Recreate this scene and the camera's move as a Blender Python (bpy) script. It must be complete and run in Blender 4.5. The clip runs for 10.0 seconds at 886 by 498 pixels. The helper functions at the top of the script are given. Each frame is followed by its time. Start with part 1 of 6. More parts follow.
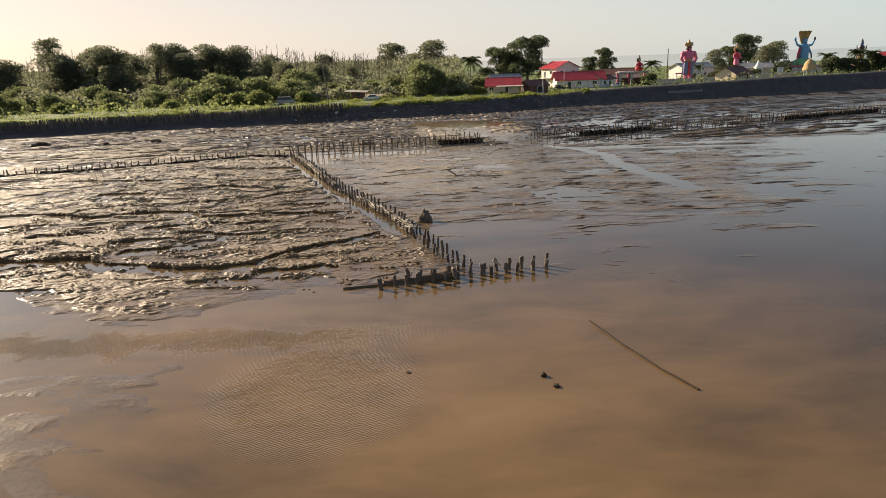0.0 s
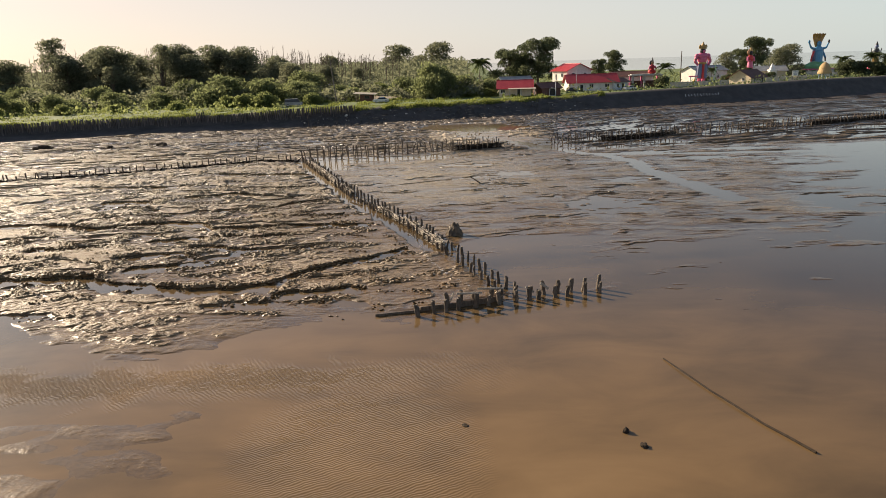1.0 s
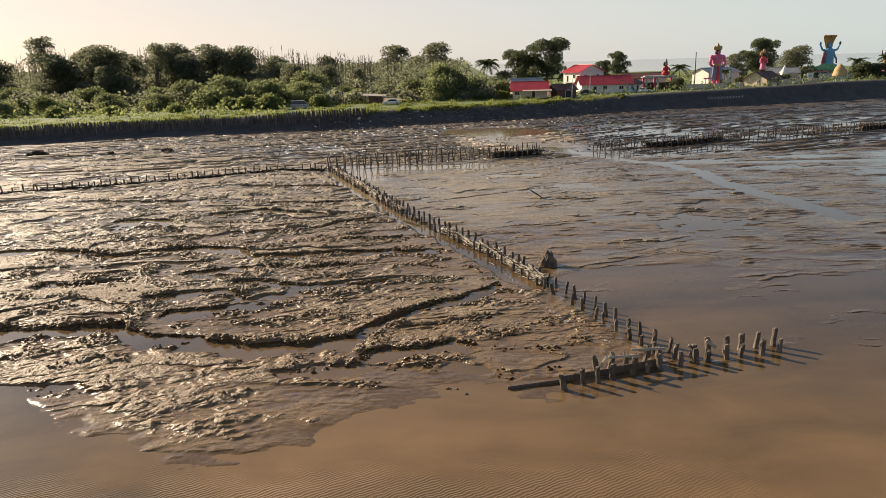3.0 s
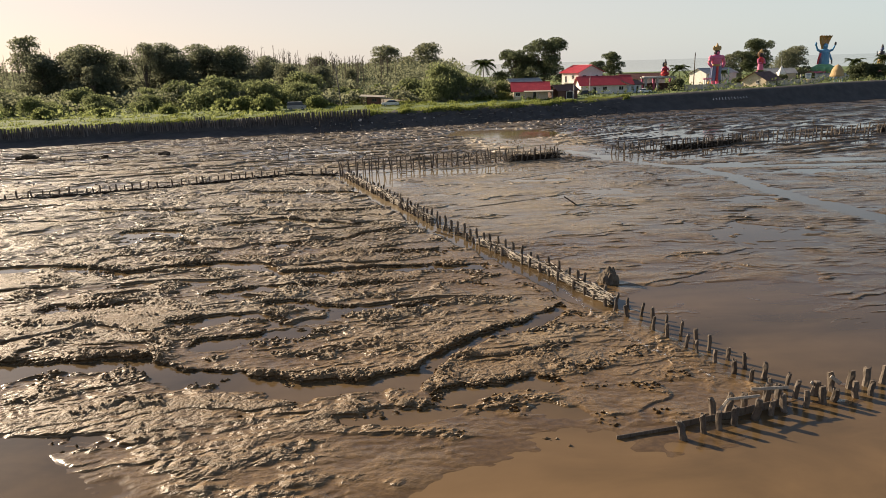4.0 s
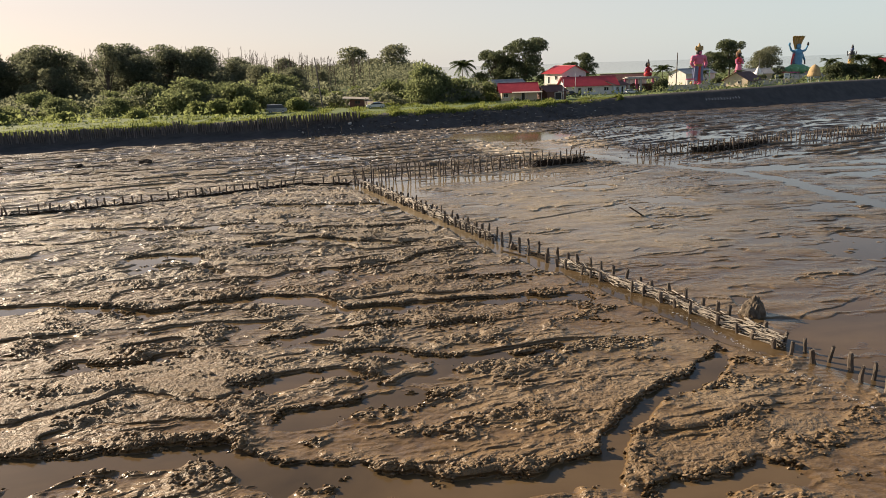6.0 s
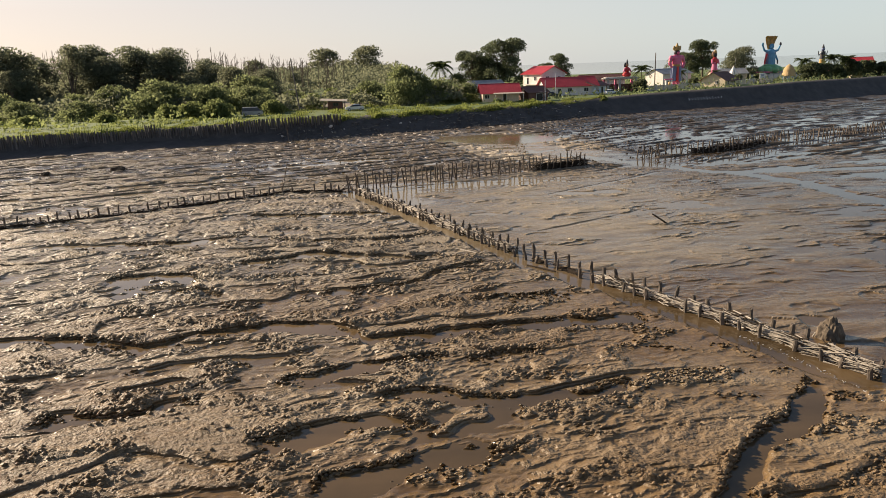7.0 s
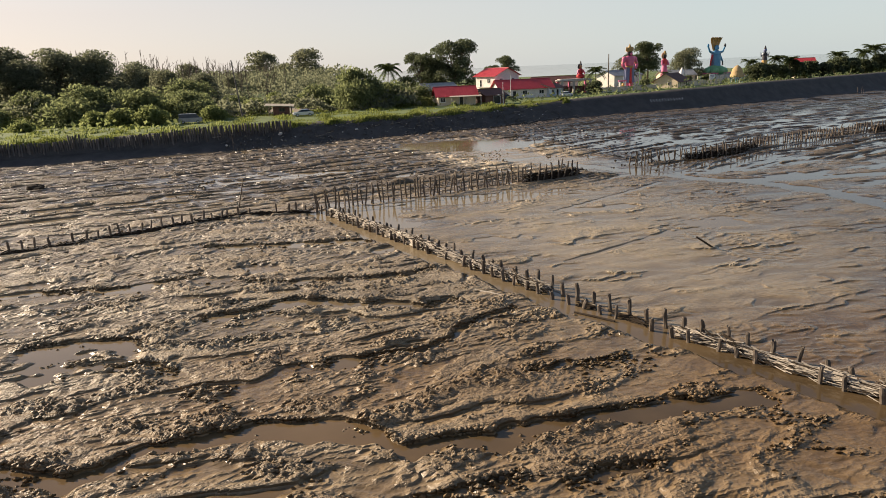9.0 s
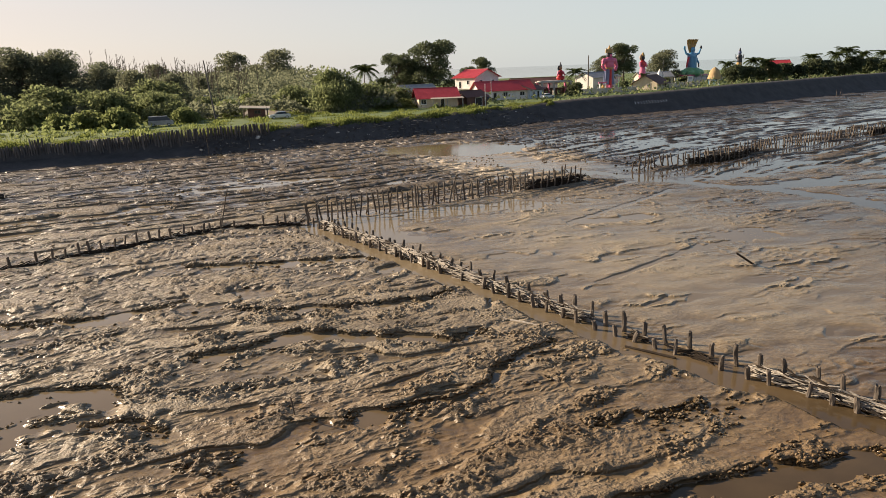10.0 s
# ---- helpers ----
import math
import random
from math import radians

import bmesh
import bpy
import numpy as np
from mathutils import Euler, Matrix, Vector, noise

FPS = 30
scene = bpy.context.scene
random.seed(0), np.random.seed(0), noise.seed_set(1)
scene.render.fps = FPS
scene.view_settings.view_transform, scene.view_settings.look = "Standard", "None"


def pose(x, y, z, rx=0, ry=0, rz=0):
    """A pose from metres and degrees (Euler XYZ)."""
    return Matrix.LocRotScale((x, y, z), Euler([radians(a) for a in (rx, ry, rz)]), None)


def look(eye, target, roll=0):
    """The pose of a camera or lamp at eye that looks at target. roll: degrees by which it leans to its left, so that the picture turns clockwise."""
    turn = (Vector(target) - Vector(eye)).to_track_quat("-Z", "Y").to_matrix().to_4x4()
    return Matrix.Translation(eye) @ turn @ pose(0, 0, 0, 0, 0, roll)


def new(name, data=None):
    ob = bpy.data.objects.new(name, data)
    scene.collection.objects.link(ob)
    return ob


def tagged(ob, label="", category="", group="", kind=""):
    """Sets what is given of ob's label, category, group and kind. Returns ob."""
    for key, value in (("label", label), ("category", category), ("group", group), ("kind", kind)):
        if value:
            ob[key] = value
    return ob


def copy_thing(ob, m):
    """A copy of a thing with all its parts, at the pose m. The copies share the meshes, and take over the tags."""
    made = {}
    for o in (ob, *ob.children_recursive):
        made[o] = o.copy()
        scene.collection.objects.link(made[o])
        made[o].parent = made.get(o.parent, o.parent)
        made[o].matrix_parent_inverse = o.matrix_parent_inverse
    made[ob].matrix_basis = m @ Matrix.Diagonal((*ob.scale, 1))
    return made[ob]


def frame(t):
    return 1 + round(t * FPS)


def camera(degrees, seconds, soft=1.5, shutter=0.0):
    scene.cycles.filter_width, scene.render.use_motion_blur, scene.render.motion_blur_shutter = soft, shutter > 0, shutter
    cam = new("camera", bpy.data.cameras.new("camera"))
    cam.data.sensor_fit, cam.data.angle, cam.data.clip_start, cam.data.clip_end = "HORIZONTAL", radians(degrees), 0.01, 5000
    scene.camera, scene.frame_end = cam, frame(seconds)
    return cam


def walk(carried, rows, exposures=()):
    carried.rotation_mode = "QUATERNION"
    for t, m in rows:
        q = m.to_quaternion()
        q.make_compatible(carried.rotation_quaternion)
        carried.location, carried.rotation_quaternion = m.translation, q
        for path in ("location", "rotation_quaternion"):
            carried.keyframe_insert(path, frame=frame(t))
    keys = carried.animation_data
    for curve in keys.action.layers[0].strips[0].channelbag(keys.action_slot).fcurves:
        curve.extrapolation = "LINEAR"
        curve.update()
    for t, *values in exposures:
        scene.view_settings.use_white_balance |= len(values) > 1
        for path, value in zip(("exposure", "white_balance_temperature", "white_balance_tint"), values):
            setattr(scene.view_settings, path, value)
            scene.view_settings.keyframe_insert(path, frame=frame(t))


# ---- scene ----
cam = camera(64.3, 10.0, soft=0.6)
METRES, EYE, TILT, LEAN, TURN = 53.1, 12.5, 0.0, 0.0, 0.0
ROWS = [
    (0.0, 0.0, 0.0, 0.0, -0.53, -15.01, 1.98),
    (0.5, -0.0177, 0.0421, -0.0003, -0.41, -14.93, 1.88),
    (1.0, -0.04, 0.0831, -0.0003, -0.3, -14.84, 1.8),
    (1.5, -0.0662, 0.1235, -0.0004, -0.2, -14.83, 1.73),
    (2.0, -0.0958, 0.1648, -0.0004, -0.21, -14.82, 1.67),
    (2.5, -0.1277, 0.2059, -0.0003, -0.7, -14.79, 1.63),
    (4.0, -0.2303, 0.3265, -0.0016, -2.47, -14.74, 1.59),
    (4.5, -0.2644, 0.3649, -0.0033, -3.26, -14.7, 1.63),
    (5.0, -0.2976, 0.4018, -0.0057, -4.02, -14.66, 1.64),
    (5.5, -0.3292, 0.4392, -0.0078, -4.83, -14.64, 1.67),
    (7.0, -0.4054, 0.5647, -0.0126, -8.42, -14.56, 1.95),
    (7.5, -0.4214, 0.6109, -0.0143, -9.69, -14.53, 2.03),
    (8.0, -0.4337, 0.6599, -0.0156, -10.98, -14.5, 2.13),
    (8.5, -0.4425, 0.7099, -0.0172, -12.23, -14.47, 2.22),
    (9.0, -0.4502, 0.7601, -0.0185, -13.45, -14.45, 2.21),
    (9.5, -0.4598, 0.809, -0.0194, -14.65, -14.45, 2.16),
    (10.0, -0.4747, 0.8568, -0.0194, -15.82, -14.41, 2.07),
]
walk(cam, [(t, pose(0, 0, EYE, TILT, LEAN, TURN) @ pose(METRES * x, METRES * y, METRES * z, 90 + pitch, roll, yaw)) for t, x, y, z, yaw, pitch, roll in ROWS],
     [(0.0, 0.92, 6750, 8), (10.0, 0.90, 6600, 9)])

# ---- sun, sky ----
SUN_AZ, SUN_EL = -51.0, 23.0            # degrees clockwise from +y, degrees above the horizon
world = bpy.data.worlds.new("sky")
scene.world = world
world.use_nodes = True
wn = world.node_tree
sky = wn.nodes.new("ShaderNodeTexSky")
sky.sky_type = "NISHITA"
sky.sun_disc = False
sky.sun_elevation, sky.sun_rotation = radians(SUN_EL), radians(SUN_AZ) % (2 * math.pi)
sky.air_density, sky.dust_density, sky.ozone_density = 0.8, 0.9, 1.0
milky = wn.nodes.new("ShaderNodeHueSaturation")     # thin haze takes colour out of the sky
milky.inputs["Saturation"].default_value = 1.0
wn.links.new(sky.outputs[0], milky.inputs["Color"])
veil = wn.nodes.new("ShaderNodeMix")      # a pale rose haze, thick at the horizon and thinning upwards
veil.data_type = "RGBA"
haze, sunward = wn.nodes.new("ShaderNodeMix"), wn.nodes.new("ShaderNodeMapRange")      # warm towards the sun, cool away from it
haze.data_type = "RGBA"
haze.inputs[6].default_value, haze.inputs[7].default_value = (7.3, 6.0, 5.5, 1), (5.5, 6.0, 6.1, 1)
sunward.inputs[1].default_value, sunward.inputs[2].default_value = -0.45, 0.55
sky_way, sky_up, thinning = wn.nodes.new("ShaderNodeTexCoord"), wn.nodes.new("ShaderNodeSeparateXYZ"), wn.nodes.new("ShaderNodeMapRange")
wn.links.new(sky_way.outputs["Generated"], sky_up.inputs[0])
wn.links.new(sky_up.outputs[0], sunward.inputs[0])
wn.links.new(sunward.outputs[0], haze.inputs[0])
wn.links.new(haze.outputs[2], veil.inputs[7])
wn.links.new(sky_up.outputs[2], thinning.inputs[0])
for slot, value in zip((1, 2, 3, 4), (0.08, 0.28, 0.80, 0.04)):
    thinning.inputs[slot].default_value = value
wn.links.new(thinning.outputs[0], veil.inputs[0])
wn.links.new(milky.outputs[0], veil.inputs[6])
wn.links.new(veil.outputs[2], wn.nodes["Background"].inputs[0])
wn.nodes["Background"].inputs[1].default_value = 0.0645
sun = new("sun", bpy.data.lights.new("sun", "SUN"))
sun.data.energy, sun.data.angle, sun.data.color = 4.7, radians(0.6), (1.0, 0.82, 0.62)
SUN_WAY = Vector((math.sin(radians(SUN_AZ)) * math.cos(radians(SUN_EL)), math.cos(radians(SUN_AZ)) * math.cos(radians(SUN_EL)), math.sin(radians(SUN_EL))))
sun.matrix_world = look(SUN_WAY * 300, (0, 0, 0))


# ---- materials ----
def material(name):
    m = bpy.data.materials.new(name)
    m.use_nodes = True
    return m, m.node_tree.nodes, m.node_tree.links, m.node_tree.nodes["Principled BSDF"]


def ramp(nodes, links, source, stops):
    """A colour ramp fed by source; stops of (place, colour)."""
    r = nodes.new("ShaderNodeValToRGB")
    while len(r.color_ramp.elements) < len(stops):
        r.color_ramp.elements.new(0.5)
    for e, (at, c) in zip(r.color_ramp.elements, stops):
        e.position, e.color = at, (*c, 1) if len(c) == 3 else c
    links.new(source, r.inputs[0])
    return r.outputs[0]


def grain(nodes, links, scale, detail=5.0, rough=0.55, stretch=(1, 1, 1), distort=0.0):
    tc, mp, n = nodes.new("ShaderNodeTexCoord"), nodes.new("ShaderNodeMapping"), nodes.new("ShaderNodeTexNoise")
    mp.inputs["Scale"].default_value = stretch
    n.inputs["Scale"].default_value, n.inputs["Detail"].default_value = scale, detail
    n.inputs["Roughness"].default_value, n.inputs["Distortion"].default_value = rough, distort
    links.new(tc.outputs["Object"], mp.inputs[0])
    links.new(mp.outputs[0], n.inputs["Vector"])
    return n.outputs[0]


def math_node(nodes, links, op, a, b):
    n = nodes.new("ShaderNodeMath")
    n.operation = op
    for i, v in enumerate((a, b)):
        if isinstance(v, (int, float)):
            n.inputs[i].default_value = v
        else:
            links.new(v, n.inputs[i])
    return n.outputs[0]


def mixed(nodes, links, fac, a, b, how="MIX"):
    n = nodes.new("ShaderNodeMix")
    n.data_type, n.blend_type = "RGBA", how
    for i, v in ((0, fac), (6, a), (7, b)):
        if isinstance(v, (int, float)):
            n.inputs[i].default_value = v
        elif isinstance(v, tuple):
            n.inputs[i].default_value = (*v, 1)
        else:
            links.new(v, n.inputs[i])
    return n.outputs[2]


def bumped(nodes, links, bsdf, height, strength, distance):
    b = nodes.new("ShaderNodeBump")
    b.inputs["Strength"].default_value, b.inputs["Distance"].default_value = strength, distance
    links.new(height, b.inputs["Height"])
    links.new(b.outputs[0], bsdf.inputs["Normal"])


def surface(name, dark, light, scale, rough=0.7, metal=0.0, bump=0.3, depth=0.02, stretch=(1, 1, 1), random_tone=0.0, spec=0.5):
    """A worn surface: two tones at two scales, fine relief, and a random tone per object."""
    m, n, l, b = material(name)
    big, fine = grain(n, l, scale, 4, 0.6, stretch), grain(n, l, scale * 7, 6, 0.65, stretch)
    both = math_node(n, l, "ADD", math_node(n, l, "MULTIPLY", big, 0.6), math_node(n, l, "MULTIPLY", fine, 0.4))
    col = ramp(n, l, both, [(0.34, dark), (0.66, light)])
    if random_tone:
        oi = n.new("ShaderNodeObjectInfo")
        v = math_node(n, l, "ADD", math_node(n, l, "MULTIPLY", oi.outputs["Random"], 2 * random_tone), 1 - random_tone)
        hsv = n.new("ShaderNodeHueSaturation")
        l.new(v, hsv.inputs["Value"])
        l.new(col, hsv.inputs["Color"])
        col = hsv.outputs[0]
    l.new(col, b.inputs["Base Color"])
    b.inputs["Roughness"].default_value, b.inputs["Metallic"].default_value = rough, metal
    b.inputs["Specular IOR Level"].default_value = spec
    bumped(n, l, b, both, bump, depth)
    return m


def foliage(name, dark, light, through_light=0.6):
    """Leaves: tone by clump, some light passing through."""
    m, n, l, b = material(name)
    geo = n.new("ShaderNodeNewGeometry")
    tone = math_node(n, l, "ADD", math_node(n, l, "MULTIPLY", geo.outputs["Random Per Island"], 0.6), math_node(n, l, "MULTIPLY", grain(n, l, 0.35, 3), 0.5))
    col = ramp(n, l, tone, [(0.15, dark), (0.9, light)])
    l.new(col, b.inputs["Base Color"])
    b.inputs["Roughness"].default_value = 0.75
    b.inputs["Specular IOR Level"].default_value = 0.12
    tr, mx = n.new("ShaderNodeBsdfTranslucent"), n.new("ShaderNodeMixShader")
    l.new(col, tr.inputs[0])
    mx.inputs[0].default_value = through_light
    l.new(b.outputs[0], mx.inputs[1])
    l.new(tr.outputs[0], mx.inputs[2])
    l.new(mx.outputs[0], n["Material Output"].inputs[0])
    return m


def mud_material():
    m, n, l, b = material("mud")
    wide = grain(n, l, 0.06, 4, 0.6, (0.5, 1, 1))
    mid = grain(n, l, 0.55, 6, 0.65, (0.6, 1, 1), 0.6)
    fine = grain(n, l, 5.0, 4, 0.6, (0.8, 1, 1), 0.4)
    grit = grain(n, l, 15.0, 3, 0.6)
    ridge = grain(n, l, 1.5, 3, 0.6, (0.45, 1, 1), 0.8)
    swell = grain(n, l, 0.55, 3, 0.6, (0.3, 1, 1), 0.5)
    tc, vo = n.new("ShaderNodeTexCoord"), n.new("ShaderNodeTexVoronoi")
    vo.feature = "SMOOTH_F1"
    vo.inputs["Scale"].default_value, vo.inputs["Smoothness"].default_value = 7.0, 0.4
    l.new(tc.outputs["Object"], vo.inputs["Vector"])
    cobble = math_node(n, l, "MULTIPLY", vo.outputs["Distance"], -0.5)
    blade = grain(n, l, 3.4, 4, 0.62, (0.34, 1.1, 1), 0.5)      # drawn-out flakes left by the ebb
    col = ramp(n, l, mid, [(0.3, (0.178, 0.136, 0.087)), (0.5, (0.305, 0.236, 0.153)), (0.72, (0.44, 0.353, 0.242))])
    place_of = n.new("ShaderNodeSeparateXYZ")
    l.new(tc.outputs["Object"], place_of.inputs[0])
    seaward = math_node(n, l, "MULTIPLY", math_node(n, l, "SUBTRACT", 74.0, place_of.outputs[1]), 0.009)   # sandier, redder silt to seaward
    ochre = ramp(n, l, math_node(n, l, "ADD", wide, seaward), [(0.47, (0, 0, 0)), (0.72, (1, 1, 1))])
    col = mixed(n, l, math_node(n, l, "MULTIPLY", ochre, 0.85), col, (0.20, 0.125, 0.058))
    col = mixed(n, l, ramp(n, l, fine, [(0.35, (0, 0, 0)), (0.75, (1, 1, 1))]), mixed(n, l, 1.0, col, (0.72, 0.72, 0.72), "MULTIPLY"), mixed(n, l, 1.0, col, (1.2, 1.2, 1.18), "MULTIPLY"))
    landward = math_node(n, l, "ADD", math_node(n, l, "MULTIPLY", place_of.outputs[1], 0.0085), math_node(n, l, "MULTIPLY", math_node(n, l, "SUBTRACT", wide, 0.5), 0.25))
    col = mixed(n, l, 1.0, col, ramp(n, l, landward, [(0.90, (1, 1, 1)), (1.0, (0.54, 0.53, 0.54))]), "MULTIPLY")      # darker towards the dyke: paints in the shade between the mud ridges
    pond_x = math_node(n, l, "MULTIPLY", math_node(n, l, "SUBTRACT", place_of.outputs[0], 6.0), 0.085)
    pond_y = math_node(n, l, "MULTIPLY", math_node(n, l, "SUBTRACT", place_of.outputs[1], 132.0), 0.043)
    pond_patch = math_node(n, l, "ADD", math_node(n, l, "ADD", math_node(n, l, "MULTIPLY", pond_x, pond_x), math_node(n, l, "MULTIPLY", pond_y, pond_y)), math_node(n, l, "MULTIPLY", math_node(n, l, "SUBTRACT", mid, 0.5), 1.6))
    col = mixed(n, l, ramp(n, l, pond_patch, [(0.55, (1, 1, 1)), (1.0, (0, 0, 0))]), col, (0.56, 0.46, 0.33))      # paler, ragged ellipse over the pond and its outflow
    flat_x = math_node(n, l, "MULTIPLY", math_node(n, l, "SUBTRACT", place_of.outputs[0], 0.0), 0.08)
    flat_y = math_node(n, l, "MULTIPLY", math_node(n, l, "SUBTRACT", place_of.outputs[1], 87.0), 0.05)
    flat_sheen = math_node(n, l, "ADD", math_node(n, l, "ADD", math_node(n, l, "MULTIPLY", flat_x, flat_x), math_node(n, l, "MULTIPLY", flat_y, flat_y)), math_node(n, l, "MULTIPLY", math_node(n, l, "SUBTRACT", mid, 0.5), 1.2))
    col = mixed(n, l, math_node(n, l, "MULTIPLY", ramp(n, l, flat_sheen, [(0.4, (1, 1, 1)), (1.1, (0, 0, 0))]), 0.75), col, (0.37, 0.30, 0.203))      # brightened patch between the fences: sky sheen on wet mud, put into colour
    outer = math_node(n, l, "ADD", math_node(n, l, "MULTIPLY", place_of.outputs[0], 0.02), math_node(n, l, "MULTIPLY", mid, 0.5))
    col = mixed(n, l, 1.0, col, ramp(n, l, outer, [(0.18, (1, 1, 1)), (0.58, (0.56, 0.53, 0.49))]), "MULTIPLY")      # darkens to the right: weaker sheen away from the sun, painted in
    geo, sep = n.new("ShaderNodeNewGeometry"), n.new("ShaderNodeSeparateXYZ")
    l.new(geo.outputs["Position"], sep.inputs[0])
    dry = math_node(n, l, "ADD", math_node(n, l, "MULTIPLY", sep.outputs[2], 3.2), math_node(n, l, "MULTIPLY", mid, 0.45))
    col = mixed(n, l, 1.0, col, ramp(n, l, dry, [(0.24, (0.56, 0.52, 0.45)), (0.38, (0.84, 0.81, 0.75)), (0.62, (1, 1, 1))]), "MULTIPLY")   # soaked silt is darker
    l.new(col, b.inputs["Base Color"])
    l.new(ramp(n, l, dry, [(0.22, (0.20,) * 3), (0.36, (0.25,) * 3), (0.50, (0.36,) * 3), (0.85, (0.52,) * 3)]), b.inputs["Roughness"])
    b.inputs["IOR"].default_value = 1.4
    l.new(ramp(n, l, math_node(n, l, "ADD", dry, math_node(n, l, "MULTIPLY", fine, 0.3)), [(0.36, (0.12,) * 3), (0.56, (0.0,) * 3)]), b.inputs["Coat Weight"])      # a film of water over the silt
    b.inputs["Coat Roughness"].default_value, b.inputs["Coat IOR"].default_value = 0.2, 1.33
    h = math_node(n, l, "MULTIPLY", blade, 1.1)
    for rise, share in ((fine, 0.45), (grit, 0.22), (cobble, 0.45), (ridge, 0.45), (swell, 0.3)):
        h = math_node(n, l, "ADD", h, math_node(n, l, "MULTIPLY", rise, share))
    h = math_node(n, l, "MULTIPLY", h, ramp(n, l, dry, [(0.26, (0.03,) * 3), (0.42, (0.16,) * 3), (0.62, (1,) * 3)]))   # a film of water smooths the low ground
    bumped(n, l, b, h, 1.0, 0.24)
    return m


def water_material():
    m, n, l, b = material("muddy_water")
    wide = grain(n, l, 0.05, 5, 0.6, (0.6, 1, 1), 0.8)
    fine = grain(n, l, 0.35, 5, 0.6, (0.5, 1, 1), 0.5)
    col = ramp(n, l, math_node(n, l, "ADD", math_node(n, l, "MULTIPLY", wide, 0.7), math_node(n, l, "MULTIPLY", fine, 0.3)),
               [(0.34, (0.040, 0.028, 0.015)), (0.45, (0.085, 0.058, 0.030)), (0.55, (0.125, 0.083, 0.042)), (0.66, (0.16, 0.108, 0.056))])
    sep = n.new("ShaderNodeSeparateXYZ")
    tc = n.new("ShaderNodeTexCoord")
    l.new(tc.outputs["Object"], sep.inputs[0])
    along_y = math_node(n, l, "MULTIPLY", sep.outputs[1], 0.01)
    sandy = ramp(n, l, math_node(n, l, "ADD", along_y, math_node(n, l, "MULTIPLY", wide, 0.06)), [(0.39, (1, 1, 1)), (0.45, (0, 0, 0))])
    col = mixed(n, l, 1.0, col, mixed(n, l, sandy, (1, 1, 1), (1.5, 1.42, 1.32)), "MULTIPLY")      # yellow sand stirred up in the outer shallows
    # depth is a left-to-right ramp with noise, not a real water depth
    depth = math_node(n, l, "ADD", math_node(n, l, "MULTIPLY", sep.outputs[0], 0.02), math_node(n, l, "MULTIPLY", wide, 0.35))
    col = mixed(n, l, ramp(n, l, depth, [(0.28, (0, 0, 0)), (0.80, (1, 1, 1))]), col, (0.045, 0.033, 0.022))      # darkens to the right: duller sky reflection there, put into the colour
    inshore = ramp(n, l, along_y, [(0.62, (0, 0, 0)), (0.84, (1, 1, 1))])
    sunward_side = ramp(n, l, depth, [(0.10, (1, 1, 1)), (0.48, (0, 0, 0))])
    col = mixed(n, l, math_node(n, l, "MULTIPLY", math_node(n, l, "MULTIPLY", inshore, sunward_side), 0.85), col, (0.27, 0.21, 0.13))      # paler inshore on the left: bright sky sheen on the film, painted in
    l.new(col, b.inputs["Base Color"])
    b.inputs["Roughness"].default_value, b.inputs["IOR"].default_value = 0.08, 1.33
    mp, wv = n.new("ShaderNodeMapping"), n.new("ShaderNodeTexWave")
    mp.inputs["Rotation"].default_value = (0, 0, radians(62))
    l.new(tc.outputs["Object"], mp.inputs[0])
    l.new(mp.outputs[0], wv.inputs["Vector"])
    wv.inputs["Scale"].default_value, wv.inputs["Distortion"].default_value = 2.6, 7.0
    wv.inputs["Detail"].default_value, wv.inputs["Detail Scale"].default_value = 2.0, 0.7
    # ripples: a long band before the mud edge, and a wide patch to seaward of it
    across = math_node(n, l, "ADD", math_node(n, l, "MULTIPLY", sep.outputs[0], 0.01), 0.5)
    ragged = math_node(n, l, "MULTIPLY", math_node(n, l, "SUBTRACT", grain(n, l, 0.35, 4, 0.6, (1, 1, 1), 0.6), 0.5), 0.06)
    band = math_node(n, l, "MULTIPLY", ramp(n, l, math_node(n, l, "ADD", along_y, ragged), [(0.290, (0, 0, 0)), (0.306, (1, 1, 1)), (0.320, (1, 1, 1)), (0.336, (0, 0, 0))]),
                     ramp(n, l, across, [(0.20, (0, 0, 0)), (0.25, (1, 1, 1)), (0.44, (1, 1, 1)), (0.52, (0, 0, 0))]))
    off_x = math_node(n, l, "MULTIPLY", math_node(n, l, "ADD", sep.outputs[0], 5.2), 0.21)
    off_y = math_node(n, l, "MULTIPLY", math_node(n, l, "SUBTRACT", sep.outputs[1], 25.5), 0.17)
    reach = math_node(n, l, "ADD", math_node(n, l, "ADD", math_node(n, l, "MULTIPLY", off_x, off_x), math_node(n, l, "MULTIPLY", off_y, off_y)), math_node(n, l, "MULTIPLY", ragged, 9.0))
    round_patch = ramp(n, l, reach, [(0.35, (1, 1, 1)), (1.0, (0, 0, 0))])
    rip = math_node(n, l, "MULTIPLY", wv.outputs[1], math_node(n, l, "MAXIMUM", band, round_patch))
    low = math_node(n, l, "MULTIPLY", grain(n, l, 1.2, 3, 0.5, (0.6, 1, 1)), 0.25)
    bumped(n, l, b, math_node(n, l, "ADD", rip, low), 0.30, 0.035)
    return m


MUD, WATER = mud_material(), water_material()
DYKE = surface("dyke_clay", (0.032, 0.029, 0.027), (0.08, 0.071, 0.065), 0.5, 0.8, bump=0.6, depth=0.12)


